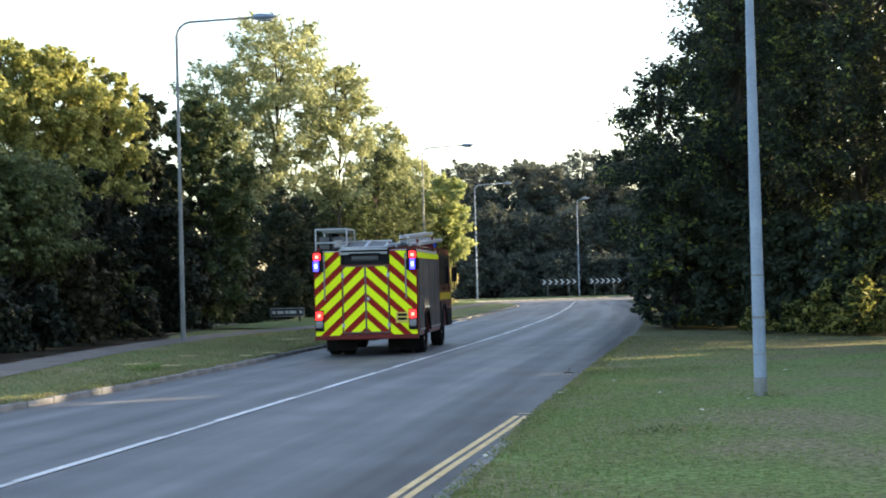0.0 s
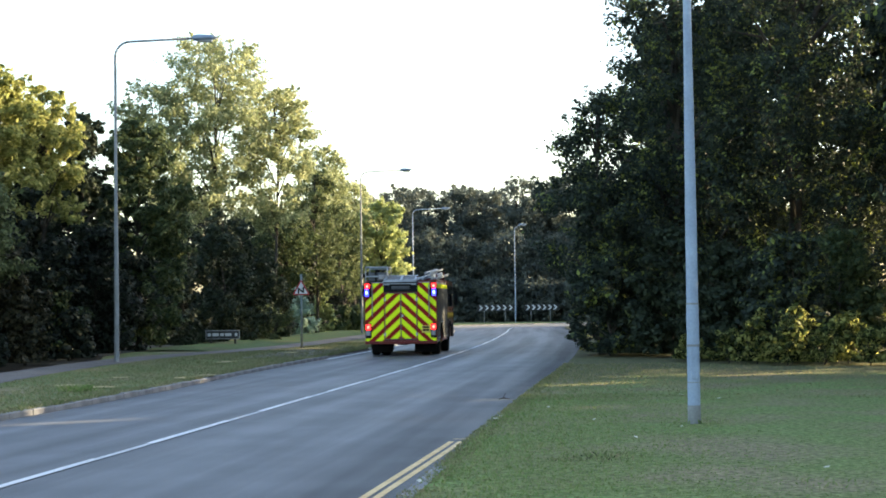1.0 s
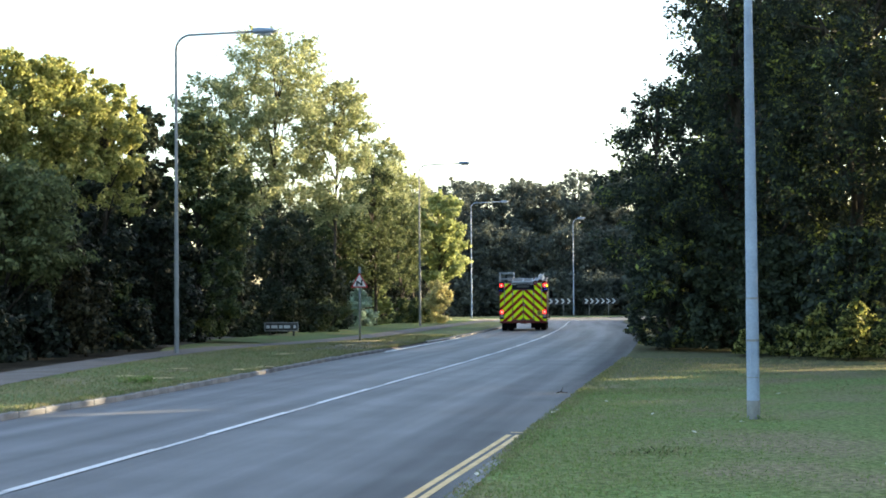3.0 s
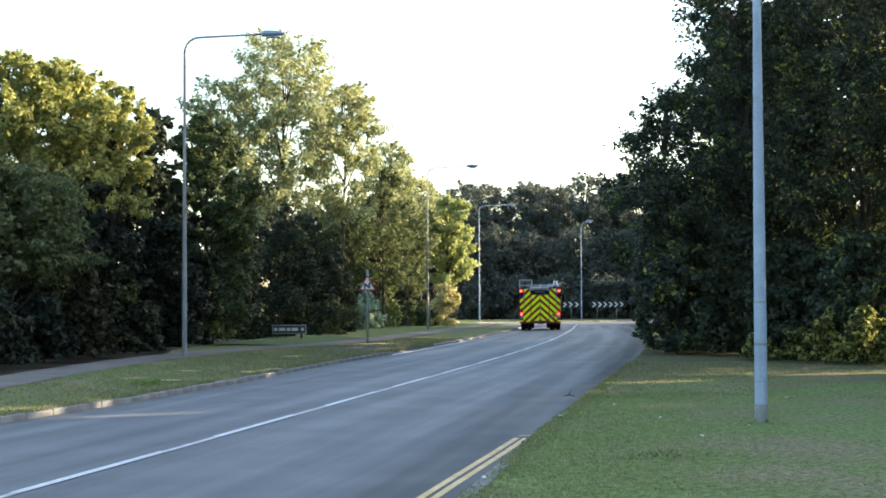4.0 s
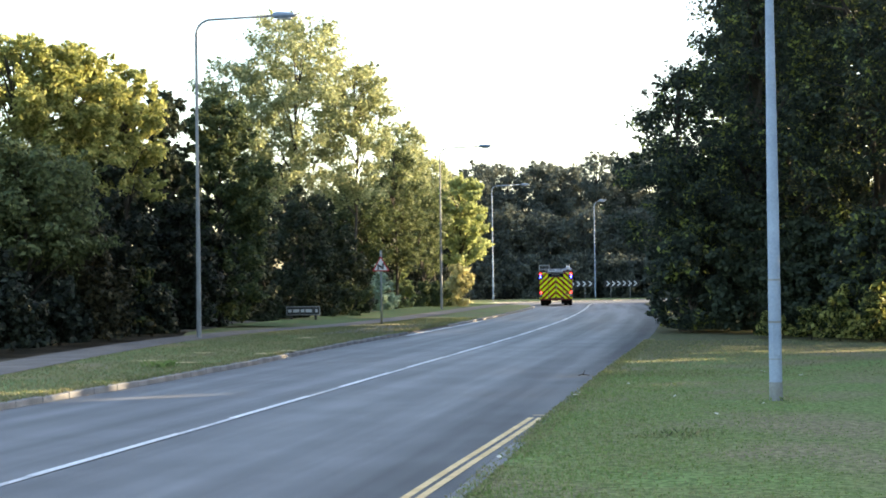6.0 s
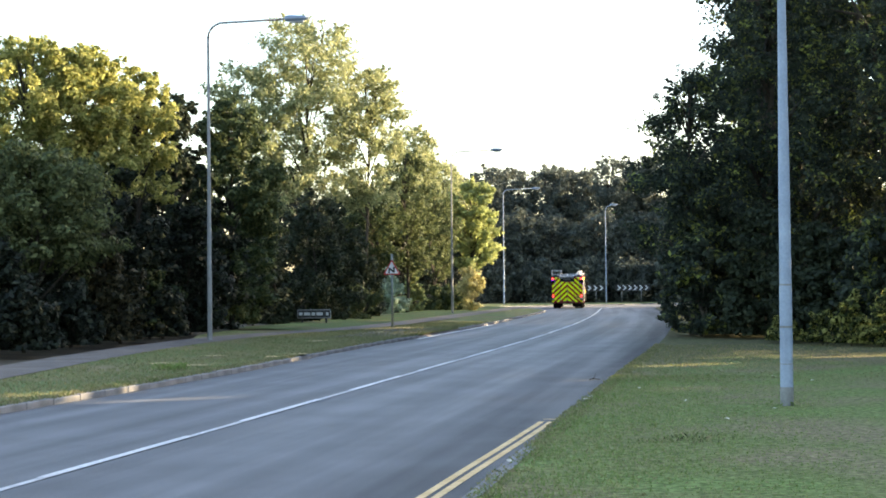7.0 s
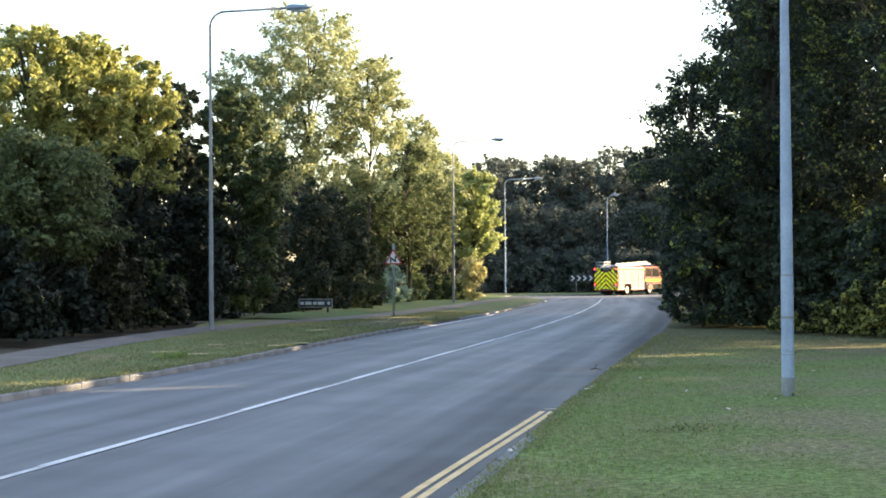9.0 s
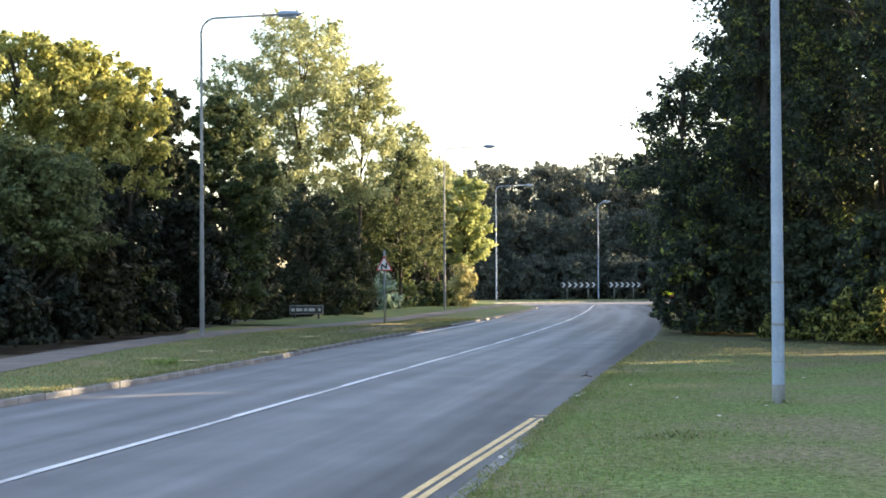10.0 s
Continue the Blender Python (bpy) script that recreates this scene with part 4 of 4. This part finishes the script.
def chevron_panel(name, x0, x1, z0, z1, y, parent, label=""):
    """A red panel with proud yellow stripes that rise to the vehicle's middle."""
    base = part(name, boxes((x0, x1, y, y + 0.03, z0, z1), bevel=0.006), M_MAROON, parent, label)
    side = 1 if (x0 + x1) / 2 < 0 else -1
    e = 0.012
    pitch, slope = 0.39, 0.92
    k = -4
    while k < 16:
        u0 = k * pitch - 0.095
        # u = z - slope * side * x, constant along a stripe
        poly = [(x0 + e, z0 + e), (x1 - e, z0 + e), (x1 - e, z1 - e), (x0 + e, z1 - e)]
        poly = clip_poly(poly, -slope * side, 1, u0)
        poly = clip_poly(poly, slope * side, -1, -(u0 + pitch * 0.53)) if len(poly) > 2 else []
        if len(poly) > 2:
            part("stripe", plate(poly, y - 0.004, y), M_FLUO, base, "fluorescent yellow stripe")
        k += 1
    return base


def wheel(parent, x, y, double=False):
    ob = new("wheel")
    ob.parent = parent
    ob.location = (x, y, 0.48)
    s = 1 if x > 0 else -1
    for off in ((0, -0.32 * s) if double else (0,)):
        prof = [(-0.14, 0.30), (-0.14, 0.44), (-0.10, 0.48), (0.10, 0.48), (0.14, 0.44), (0.14, 0.30)]
        bm = bmesh.new()
        n = 28
        rings = [[bm.verts.new((px + off, r * math.cos(i * math.tau / n), r * math.sin(i * math.tau / n))) for px, r in prof] for i in range(n)]
        for i in range(n):
            a, b = rings[i], rings[(i + 1) % n]
            for k in range(len(prof)):
                bm.faces.new((a[k], a[(k + 1) % 6], b[(k + 1) % 6], b[k]))
        bmesh.ops.recalc_face_normals(bm, faces=bm.faces)
        part("tyre", bm, M_RUBBER, ob, smooth=False)
    part("rim", tube([(-0.1, 0, 0), (0.06 * s, 0, 0), (0.1 * s, 0, 0)], [0.3, 0.3, 0.22], 20), M_RIM, ob)
    part("hub", tube([(0.08 * s, 0, 0), (0.15 * s, 0, 0)], [0.11, 0.08], 12), M_CHASSIS, ob)
    return ob


WHEELS, BEACONS = [], []


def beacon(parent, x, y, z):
    """A blue warning lamp; a made-up drum of six faces, every other one lit, imitates its flashing."""
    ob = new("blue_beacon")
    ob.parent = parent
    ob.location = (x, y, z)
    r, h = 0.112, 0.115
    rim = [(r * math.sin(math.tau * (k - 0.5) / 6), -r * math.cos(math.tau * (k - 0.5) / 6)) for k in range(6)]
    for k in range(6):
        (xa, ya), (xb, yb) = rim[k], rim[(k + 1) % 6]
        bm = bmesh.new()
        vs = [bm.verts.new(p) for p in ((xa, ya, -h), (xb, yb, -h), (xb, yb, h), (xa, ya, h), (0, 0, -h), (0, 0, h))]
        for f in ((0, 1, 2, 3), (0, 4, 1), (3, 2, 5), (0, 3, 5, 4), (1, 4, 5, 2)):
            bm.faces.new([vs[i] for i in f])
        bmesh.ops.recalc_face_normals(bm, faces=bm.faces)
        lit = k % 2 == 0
        part("lit_face" if lit else "dark_face", bm, M_BLUE_LIT if lit else M_CHASSIS, ob, "lit blue lens" if lit else "unlit black face for when the lamp flashes off")
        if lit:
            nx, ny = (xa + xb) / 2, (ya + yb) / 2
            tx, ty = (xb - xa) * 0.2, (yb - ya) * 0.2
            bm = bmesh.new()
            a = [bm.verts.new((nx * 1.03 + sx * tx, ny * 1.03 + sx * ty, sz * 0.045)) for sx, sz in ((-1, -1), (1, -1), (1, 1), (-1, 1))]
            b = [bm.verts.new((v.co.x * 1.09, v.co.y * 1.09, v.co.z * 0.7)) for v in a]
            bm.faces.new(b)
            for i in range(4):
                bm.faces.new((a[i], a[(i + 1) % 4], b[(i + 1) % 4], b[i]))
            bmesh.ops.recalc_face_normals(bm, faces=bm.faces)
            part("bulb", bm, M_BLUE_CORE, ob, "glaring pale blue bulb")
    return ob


def fire_engine():
    top = tagged(new("fire_engine"), "red fire engine with yellow chevrons, ladders and lit rear lamps", "fire engine")
    W = 1.18
    # rear body shell with wheel arches left open under it
    part("body", boxes((-W, W, 0.03, 4.55, 0.95, 2.36), (-W, W, 0.03, 1.15, 0.45, 0.95), (-W, W, 2.2, 4.55, 0.45, 0.95), (-0.62, 0.62, 1.1, 2.25, 0.6, 0.97), bevel=0.02), M_RED, top)
    part("roof", boxes((-W + 0.02, W - 0.02, 0.1, 4.5, 2.36, 2.42), bevel=0.02), M_ALU, top, "grey aluminium roof deck")
    chevron_panel("corner_panel", -W + 0.005, -0.54, 0.47, 2.4, 0.0, top, "chevron-striped rear corner panel")
    chevron_panel("corner_panel", 0.54, W - 0.005, 0.47, 2.4, 0.0, top, "chevron-striped rear corner panel")
    d1 = chevron_panel("rear_door", -0.52, -0.008, 0.56, 2.06, -0.012, top, "chevron-striped rear locker door")
    d2 = chevron_panel("rear_door", 0.008, 0.52, 0.56, 2.06, -0.012, top, "chevron-striped rear locker door")
    for d, xa, xb in ((d1, -0.52, -0.008), (d2, 0.008, 0.52)):
        part("frame", boxes((xa - 0.008, xa + 0.012, -0.022, 0, 0.55, 2.07), (xb - 0.012, xb + 0.008, -0.022, 0, 0.55, 2.07),
                            (xa, xb, -0.022, 0, 0.545, 0.57), (xa, xb, -0.022, 0, 2.05, 2.075), bevel=0.004), M_SHUTTER, d, "thin grey door frame")
        for z in (0.72, 1.85):
            xh = xa if d is d1 else xb
            part("hinge", boxes((xh - 0.03, xh + 0.03, -0.035, -0.01, z - 0.05, z + 0.05), bevel=0.006), M_ALU, d)
    part("handle", boxes((0.03, 0.09, -0.04, -0.012, 1.28, 1.36), bevel=0.01), M_ALU, d2, "small chrome door handle")
    # window recess over the doors
    part("rear_window", boxes((-0.5, 0.5, 0.01, 0.06, 2.1, 2.38), bevel=0.01), M_GLASS, top, "dark window over the rear doors")
    part("hood", boxes((-0.56, 0.56, -0.06, 0.2, 2.38, 2.43), (-0.56, -0.5, -0.04, 0.04, 2.1, 2.38), (0.5, 0.56, -0.04, 0.04, 2.1, 2.38), bevel=0.012), M_CHASSIS, top)
    part("hose_reel", tube([(-0.3, 0.045, 2.24), (0.3, 0.045, 2.24)], [0.07, 0.07], 14), M_SHUTTER, top, "grey hose reel behind the glass")
    # black pod of a rear-view camera above the doors, no lamp
    part("camera_pod", boxes((-0.36, 0.36, -0.05, 0.02, 2.3, 2.36), bevel=0.015), M_CHASSIS, top)
    part("bumper", boxes((-W, W, -0.05, 0.12, 0.40, 0.50), bevel=0.02), M_RED, top, "red rear bumper")
    for s in (-1, 1):
        c = part("light_tower", boxes((s * 1.07 - 0.11, s * 1.07 + 0.11, -0.07, 0.05, 1.95, 2.42), bevel=0.02), M_CHASSIS, top, "black housing of the rear warning lamps")
        part("red_lamp", boxes((s * 1.09 - 0.08, s * 1.09 + 0.08, -0.1, -0.06, 2.21, 2.38), bevel=0.03), M_RED_LIT, c, "lit red lamp")
        part("red_bulb", boxes((s * 1.09 - 0.035, s * 1.09 + 0.035, -0.112, -0.095, 2.26, 2.32), bevel=0.008), M_RED_CORE, c, "glaring red bulb")
        # cheeks added so that only the drum's front face shows
        for cx in (-0.1, 0.1):
            part("cheek", boxes((s * 1.1 + cx - 0.042, s * 1.1 + cx + 0.042, -0.178, -0.05, 1.955, 2.2), bevel=0.012), M_CHASSIS, c, "black cheek added to hide the drum's side faces")
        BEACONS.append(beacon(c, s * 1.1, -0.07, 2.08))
        part("grab_rail", tube([(s * 0.93, -0.02, 1.3), (s * 0.93, -0.07, 1.33), (s * 0.93, -0.07, 2.3), (s * 0.93, -0.02, 2.33)], 0.018, 8), M_CLEAR, top, "pale grab rail", smooth=True)
        t = part("tail_light", boxes((s * 1.07 - 0.1, s * 1.07 + 0.1, -0.04, 0.0, 0.6, 1.08), bevel=0.02), M_CHASSIS, top, "rear lamp cluster")
        part("red_lens", boxes((s * 1.07 - 0.08, s * 1.07 + 0.08, -0.06, -0.035, 0.86, 1.05), bevel=0.02), M_RED_LIT, t, "lit red lens")
        part("tail_bulb", boxes((s * 1.07 - 0.03, s * 1.07 + 0.03, -0.068, -0.055, 0.92, 0.99), bevel=0.006), M_RED_CORE, t, "bright bulb behind the lens")
        part("clear_lens", boxes((s * 1.07 - 0.08, s * 1.07 + 0.08, -0.06, -0.035, 0.68, 0.84), bevel=0.02), M_CLEAR, t, "clear lens")
        part("mud_flap", boxes((s * 0.72 - 0.36, s * 0.72 + 0.36, 0.9, 0.92, 0.12, 0.6)), M_RUBBER, top)
    p = part("number_plate", boxes((0.68, 0.97, -0.03, -0.005, 0.76, 1.0), bevel=0.006), M_PLATE, top, "yellow number plate")
    for z in (0.82, 0.91):
        part("characters", boxes((0.72, 0.93, -0.034, -0.03, z, z + 0.06)), M_CHASSIS, p)
    # sides: roller shutters with slats, stripes, step
    for s in (-1, 1):
        x = s * W
        for y0, y1, z0 in ((0.2, 1.12, 0.55), (1.18, 2.22, 1.05), (2.28, 3.4, 0.55), (3.46, 4.5, 0.55)):
            sh = part("roller_shutter", boxes((min(x, x + s * 0.012), max(x, x + s * 0.012), y0, y1, z0, 2.2)), M_SHUTTER, top, "grey aluminium roller shutter")
            n = int((2.16 - z0) / 0.13)
            sp = [(min(x + s * 0.012, x + s * 0.02), max(x + s * 0.012, x + s * 0.02), y0 + 0.03, y1 - 0.03, z0 + 0.05 + k * 0.13, z0 + 0.05 + k * 0.13 + 0.115) for k in range(n)]
            part("slats", boxes(*sp), M_SHUTTER, sh)
            part("bar", boxes((min(x + s * 0.02, x + s * 0.04), max(x + s * 0.02, x + s * 0.04), y0 + 0.05, y1 - 0.05, z0 + 0.02, z0 + 0.06)), M_ALU, sh)
        part("side_stripe", boxes((min(x, x + s * 0.01), max(x, x + s * 0.01), 0.1, 4.5, 2.22, 2.35)), M_FLUO, top, "fluorescent yellow stripe")
        part("wheel_arch", tube([(s * (W + 0.01), 1.7 + 0.56 * math.cos(a), 0.48 + 0.56 * math.sin(a)) for a in np.linspace(0.1, math.pi - 0.1, 14)], 0.035, 6), M_CHASSIS, top)
        # roof side rail
        part("roof_rail", boxes((s * (W - 0.06) - 0.025, s * (W - 0.06) + 0.025, 0.3, 4.5, 2.42, 2.5), bevel=0.01), M_RED, top)
    # cab
    cab = new("cab")
    cab.parent = top
    prof = [(4.62, 0.5), (7.55, 0.5), (7.62, 0.75), (7.6, 1.45), (7.35, 2.4), (7.2, 2.52), (4.62, 2.52)]
    bm = bmesh.new()
    a = [bm.verts.new((-W, y, z)) for y, z in prof]
    b = [bm.verts.new((W, y, z)) for y, z in prof]
    bm.faces.new(a)
    bm.faces.new(b[::-1])
    for i in range(len(a)):
        bm.faces.new((a[i], b[i], b[(i + 1) % len(a)], a[(i + 1) % len(a)]))
    bmesh.ops.recalc_face_normals(bm, faces=bm.faces)
    bmesh.ops.bevel(bm, geom=list(bm.edges), offset=0.04, segments=2, affect="EDGES")
    part("cab_shell", bm, M_RED, cab)
    for s in (-1, 1):
        x = s * W
        for y0, y1 in ((4.75, 5.75), (5.9, 7.0)):
            part("side_window", boxes((min(x, x + s * 0.012), max(x, x + s * 0.012), y0, y1, 1.6, 2.35)), M_GLASS, cab, "dark cab window")
        part("cab_stripe", boxes((min(x, x + s * 0.012), max(x, x + s * 0.012), 4.65, 7.4, 1.2, 1.38)), M_AMBER, cab, "yellow side stripe")
        for ya, yb, zt in ((4.66, 5.0, 1.16), (6.25, 7.5, 0.95)):
            part("cab_skirt", boxes((min(x, x + s * 0.014), max(x, x + s * 0.014), ya, yb, 0.5, zt), bevel=0.004), M_CHASSIS, cab, "black lower skirt")
        part("cab_arch", tube([(s * (W + 0.01), 5.62 + 0.58 * math.cos(a), 0.48 + 0.58 * math.sin(a)) for a in np.linspace(0.1, math.pi - 0.1, 14)], 0.04, 6), M_CHASSIS, cab)
        for ya in (5.8, 7.05):
            part("door_gap", boxes((min(x, x + s * 0.006), max(x, x + s * 0.006), ya, ya + 0.025, 0.95, 2.4)), M_CHASSIS, cab)
        for hy in (5.7, 6.95):
            part("door_handle", boxes((min(x, x + s * 0.03), max(x, x + s * 0.03), hy - 0.09, hy, 1.46, 1.5), bevel=0.006), M_CHASSIS, cab, "black door handle")
        part("mirror_arm", tube([(s * 1.15, 7.2, 2.3), (s * 1.3, 7.35, 2.25), (s * 1.3, 7.35, 1.5)], 0.015, 6), M_CHASSIS, cab)
        part("mirror", boxes((s * 1.3 - 0.07, s * 1.3 + 0.07, 7.3, 7.42, 1.65, 2.05), bevel=0.03), M_CHASSIS, cab, "black wing mirror")
    part("windscreen", plate([(-1.0, 1.55), (1.0, 1.55), (0.95, 2.4), (-0.95, 2.4)], 7.5, 7.56), M_GLASS, cab)
    lb = part("light_bar", boxes((-0.95, 0.95, 6.2, 6.55, 2.52, 2.7), bevel=0.04), M_CHASSIS, cab, "blue warning light bar")
    for s in (-1, 1):
        part("blue_lens", boxes((s * 0.7 - 0.24, s * 0.7 + 0.24, 6.18, 6.57, 2.56, 2.68), bevel=0.03), M_BLUE_OFF, lb, "blue lens")
    # chassis
    part("underframe", boxes((-0.45, 0.45, 0.3, 7.3, 0.45, 0.62), (-0.15, 0.15, 0.4, 1.6, 0.36, 0.5), (-0.9, 0.9, 1.62, 1.78, 0.4, 0.56), (-0.9, 0.9, 5.55, 5.7, 0.4, 0.56)), M_CHASSIS, top)
    # roof load: lamp mast box, ladders, rack
    gantry = new("roof_box")
    gantry.parent = top
    part("locker", boxes((-1.14, -0.52, 0.55, 1.5, 2.46, 2.76), bevel=0.03), M_SHUTTER, gantry, "grey roof locker")
    part("lid", boxes((-1.06, -0.5, 0.5, 1.5, 2.84, 2.92), bevel=0.03), M_POST, gantry, "grey-green lid")
    part("strap", boxes((-0.9, -0.84, 0.53, 1.52, 2.45, 2.85)), M_CHASSIS, gantry)
    part("lamp_head", boxes((-0.78, -0.56, 0.42, 0.55, 2.5, 2.68), bevel=0.03), M_CLEAR, gantry, "clear work lamp")
    part("foot_frame", boxes((-1.2, -0.48, 0.42, 0.5, 2.4, 2.46), (-1.2, -0.48, 1.5, 1.6, 2.4, 2.46), bevel=0.01), M_CHASSIS, gantry)
    rails = bmesh.new()
    for px in (-1.2, -0.48):
        tube([(px, 0.45, 2.42), (px, 0.45, 2.93), (px, 1.6, 2.93), (px, 1.6, 2.42)], 0.02, 6, rails)
    for z in (2.62, 2.93):
        tube([(-1.2, 0.45, z), (-0.48, 0.45, z)], 0.02, 6, rails)
    part("cage", rails, M_ALU, gantry, "tubular metal cage")
    rack = new("ladder_rack")
    rack.parent = top
    slope = pose(0, 0.0, 2.43, 10.5, 0, 0)
    bm = bmesh.new()
    for x0, x1 in ((-0.56, -0.5), (-0.03, 0.03), (0.44, 0.5)):
        box(bm, x0, x1, 0, 0.95, 0, 0.06, m=slope)
    for y0 in (0.0, 0.9):
        box(bm, -0.56, 0.5, y0, y0 + 0.06, 0.0, 0.06, m=slope)
    part("rack_frame", bm, M_ALU, rack, "bright aluminium frame")
    part("rack_panel", box(bmesh.new(), -0.52, 0.46, 0.03, 0.92, 0.0, 0.025, m=slope), M_SHUTTER, rack, "grey sheet panel")
    part("rack_lip", box(bmesh.new(), -0.58, 0.52, -0.06, 0.02, -0.1, 0.03, bevel=0.01, m=slope), M_ALU, rack, "pale edge of the sloping rack")
    for sx in (-0.5, 0.44):
        part("rack_leg", boxes((sx - 0.03, sx + 0.03, 0.78, 0.84, 2.4, 2.57), bevel=0.008), M_CHASSIS, rack)
    # hose reels and boxes behind the sloping rack
    part("deck_box", boxes((-0.48, 0.4, 1.3, 2.4, 2.42, 2.66), bevel=0.03), M_CHASSIS, top, "black stowage box on the roof")
    ladder = new("ladder")
    ladder.parent = top
    ladder.matrix_basis = pose(0, 0.1, -0.03, 2.4, 0, 0)
    for k, (lx, z) in enumerate(((0.62, 2.5), (0.86, 2.56), (0.86, 2.68), (1.06, 2.5))):
        for r in (-0.09, 0.09):
            part("stile", boxes((lx + r - 0.018, lx + r + 0.018, 0.12 + 0.1 * k, 5.1 + 0.2 * k, z, z + 0.08), bevel=0.008), M_ALU, ladder)
        for q in range(16):
            y = 0.4 + 0.1 * k + q * 0.3
            part("rung", tube([(lx - 0.09, y, z + 0.04), (lx + 0.09, y, z + 0.04)], 0.014, 5), M_ALU, ladder)
    for y in (0.5, 3.6):
        part("ladder_gallows", boxes((0.48, 1.16, y, y + 0.06, 2.4, 2.47 + 0.04 * y), (0.48, 0.53, y, y + 0.06, 2.42, 2.6 + 0.04 * y), (1.12, 1.17, y, y + 0.06, 2.42, 2.64 + 0.04 * y)), M_RED, top, "red ladder gallows")
    for x, y, dbl in ((-1.0, 1.7, True), (1.0, 1.7, True), (-1.0, 5.62, False), (1.0, 5.62, False)):
        WHEELS.append(wheel(top, x, y, dbl))
    return top


M_BLUE_OFF = mat("blue_lens", [(0.02, 0.05, 0.4), (0.03, 0.07, 0.5)], rough=0.15, bump=0, grain=0.02)
ENGINE = fire_engine()


def motions():
    rows = [(0, -1.75, 37.1, 6.0), (0.5, -0.48, 45.8, 6.4), (1, 0.7, 53.5, 6.6), (1.5, 1.78, 61, 6.4), (2, 2.72, 68.3, 6.0), (2.5, 3.6, 75.5, 5.4), (3, 4.31, 82.3, 4.8),
            (4.5, 5.98, 101, 4.2), (5.5, 6.71, 113, 4.0), (6, 6.99, 118, 4.2), (7.5, 7.92, 130, 9.5), (8, 8.65, 134.3, 16.5), (8.5, 9.9, 138.2, 25.5),
            (9, 11.64, 141.6, 36), (9.5, 14.14, 144.5, 50), (10, 18.6, 147.0, 63)]
    walk(ENGINE, [(t, pose(x, y, 0.012 + float(fall(y)), 0, 0, -a)) for t, x, y, a in rows])
    # the wheels roll with the way gone
    xs, ys, ts = [r[1] for r in rows], [r[2] for r in rows], [r[0] for r in rows]
    gone = np.concatenate([[0], np.cumsum(np.hypot(np.diff(xs), np.diff(ys)))])
    steps = np.arange(0, 10.0001, 1 / 30)
    roll = -np.degrees(np.interp(steps, ts, gone) / 0.48)
    # the drums turn on by one face to imitate the lamps' flashes
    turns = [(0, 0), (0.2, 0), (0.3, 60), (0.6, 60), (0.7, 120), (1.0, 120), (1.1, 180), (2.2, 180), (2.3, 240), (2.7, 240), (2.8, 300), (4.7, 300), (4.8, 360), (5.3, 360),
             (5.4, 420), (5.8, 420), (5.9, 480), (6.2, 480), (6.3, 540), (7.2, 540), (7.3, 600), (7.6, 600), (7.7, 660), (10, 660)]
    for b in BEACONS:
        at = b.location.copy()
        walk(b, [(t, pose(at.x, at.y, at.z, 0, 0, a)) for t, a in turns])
    for w in WHEELS:
        base = w.location.copy()
        walk(w, [(float(t), pose(base.x, base.y, base.z, float(a), 0, 0)) for t, a in zip(steps, roll)])


motions()
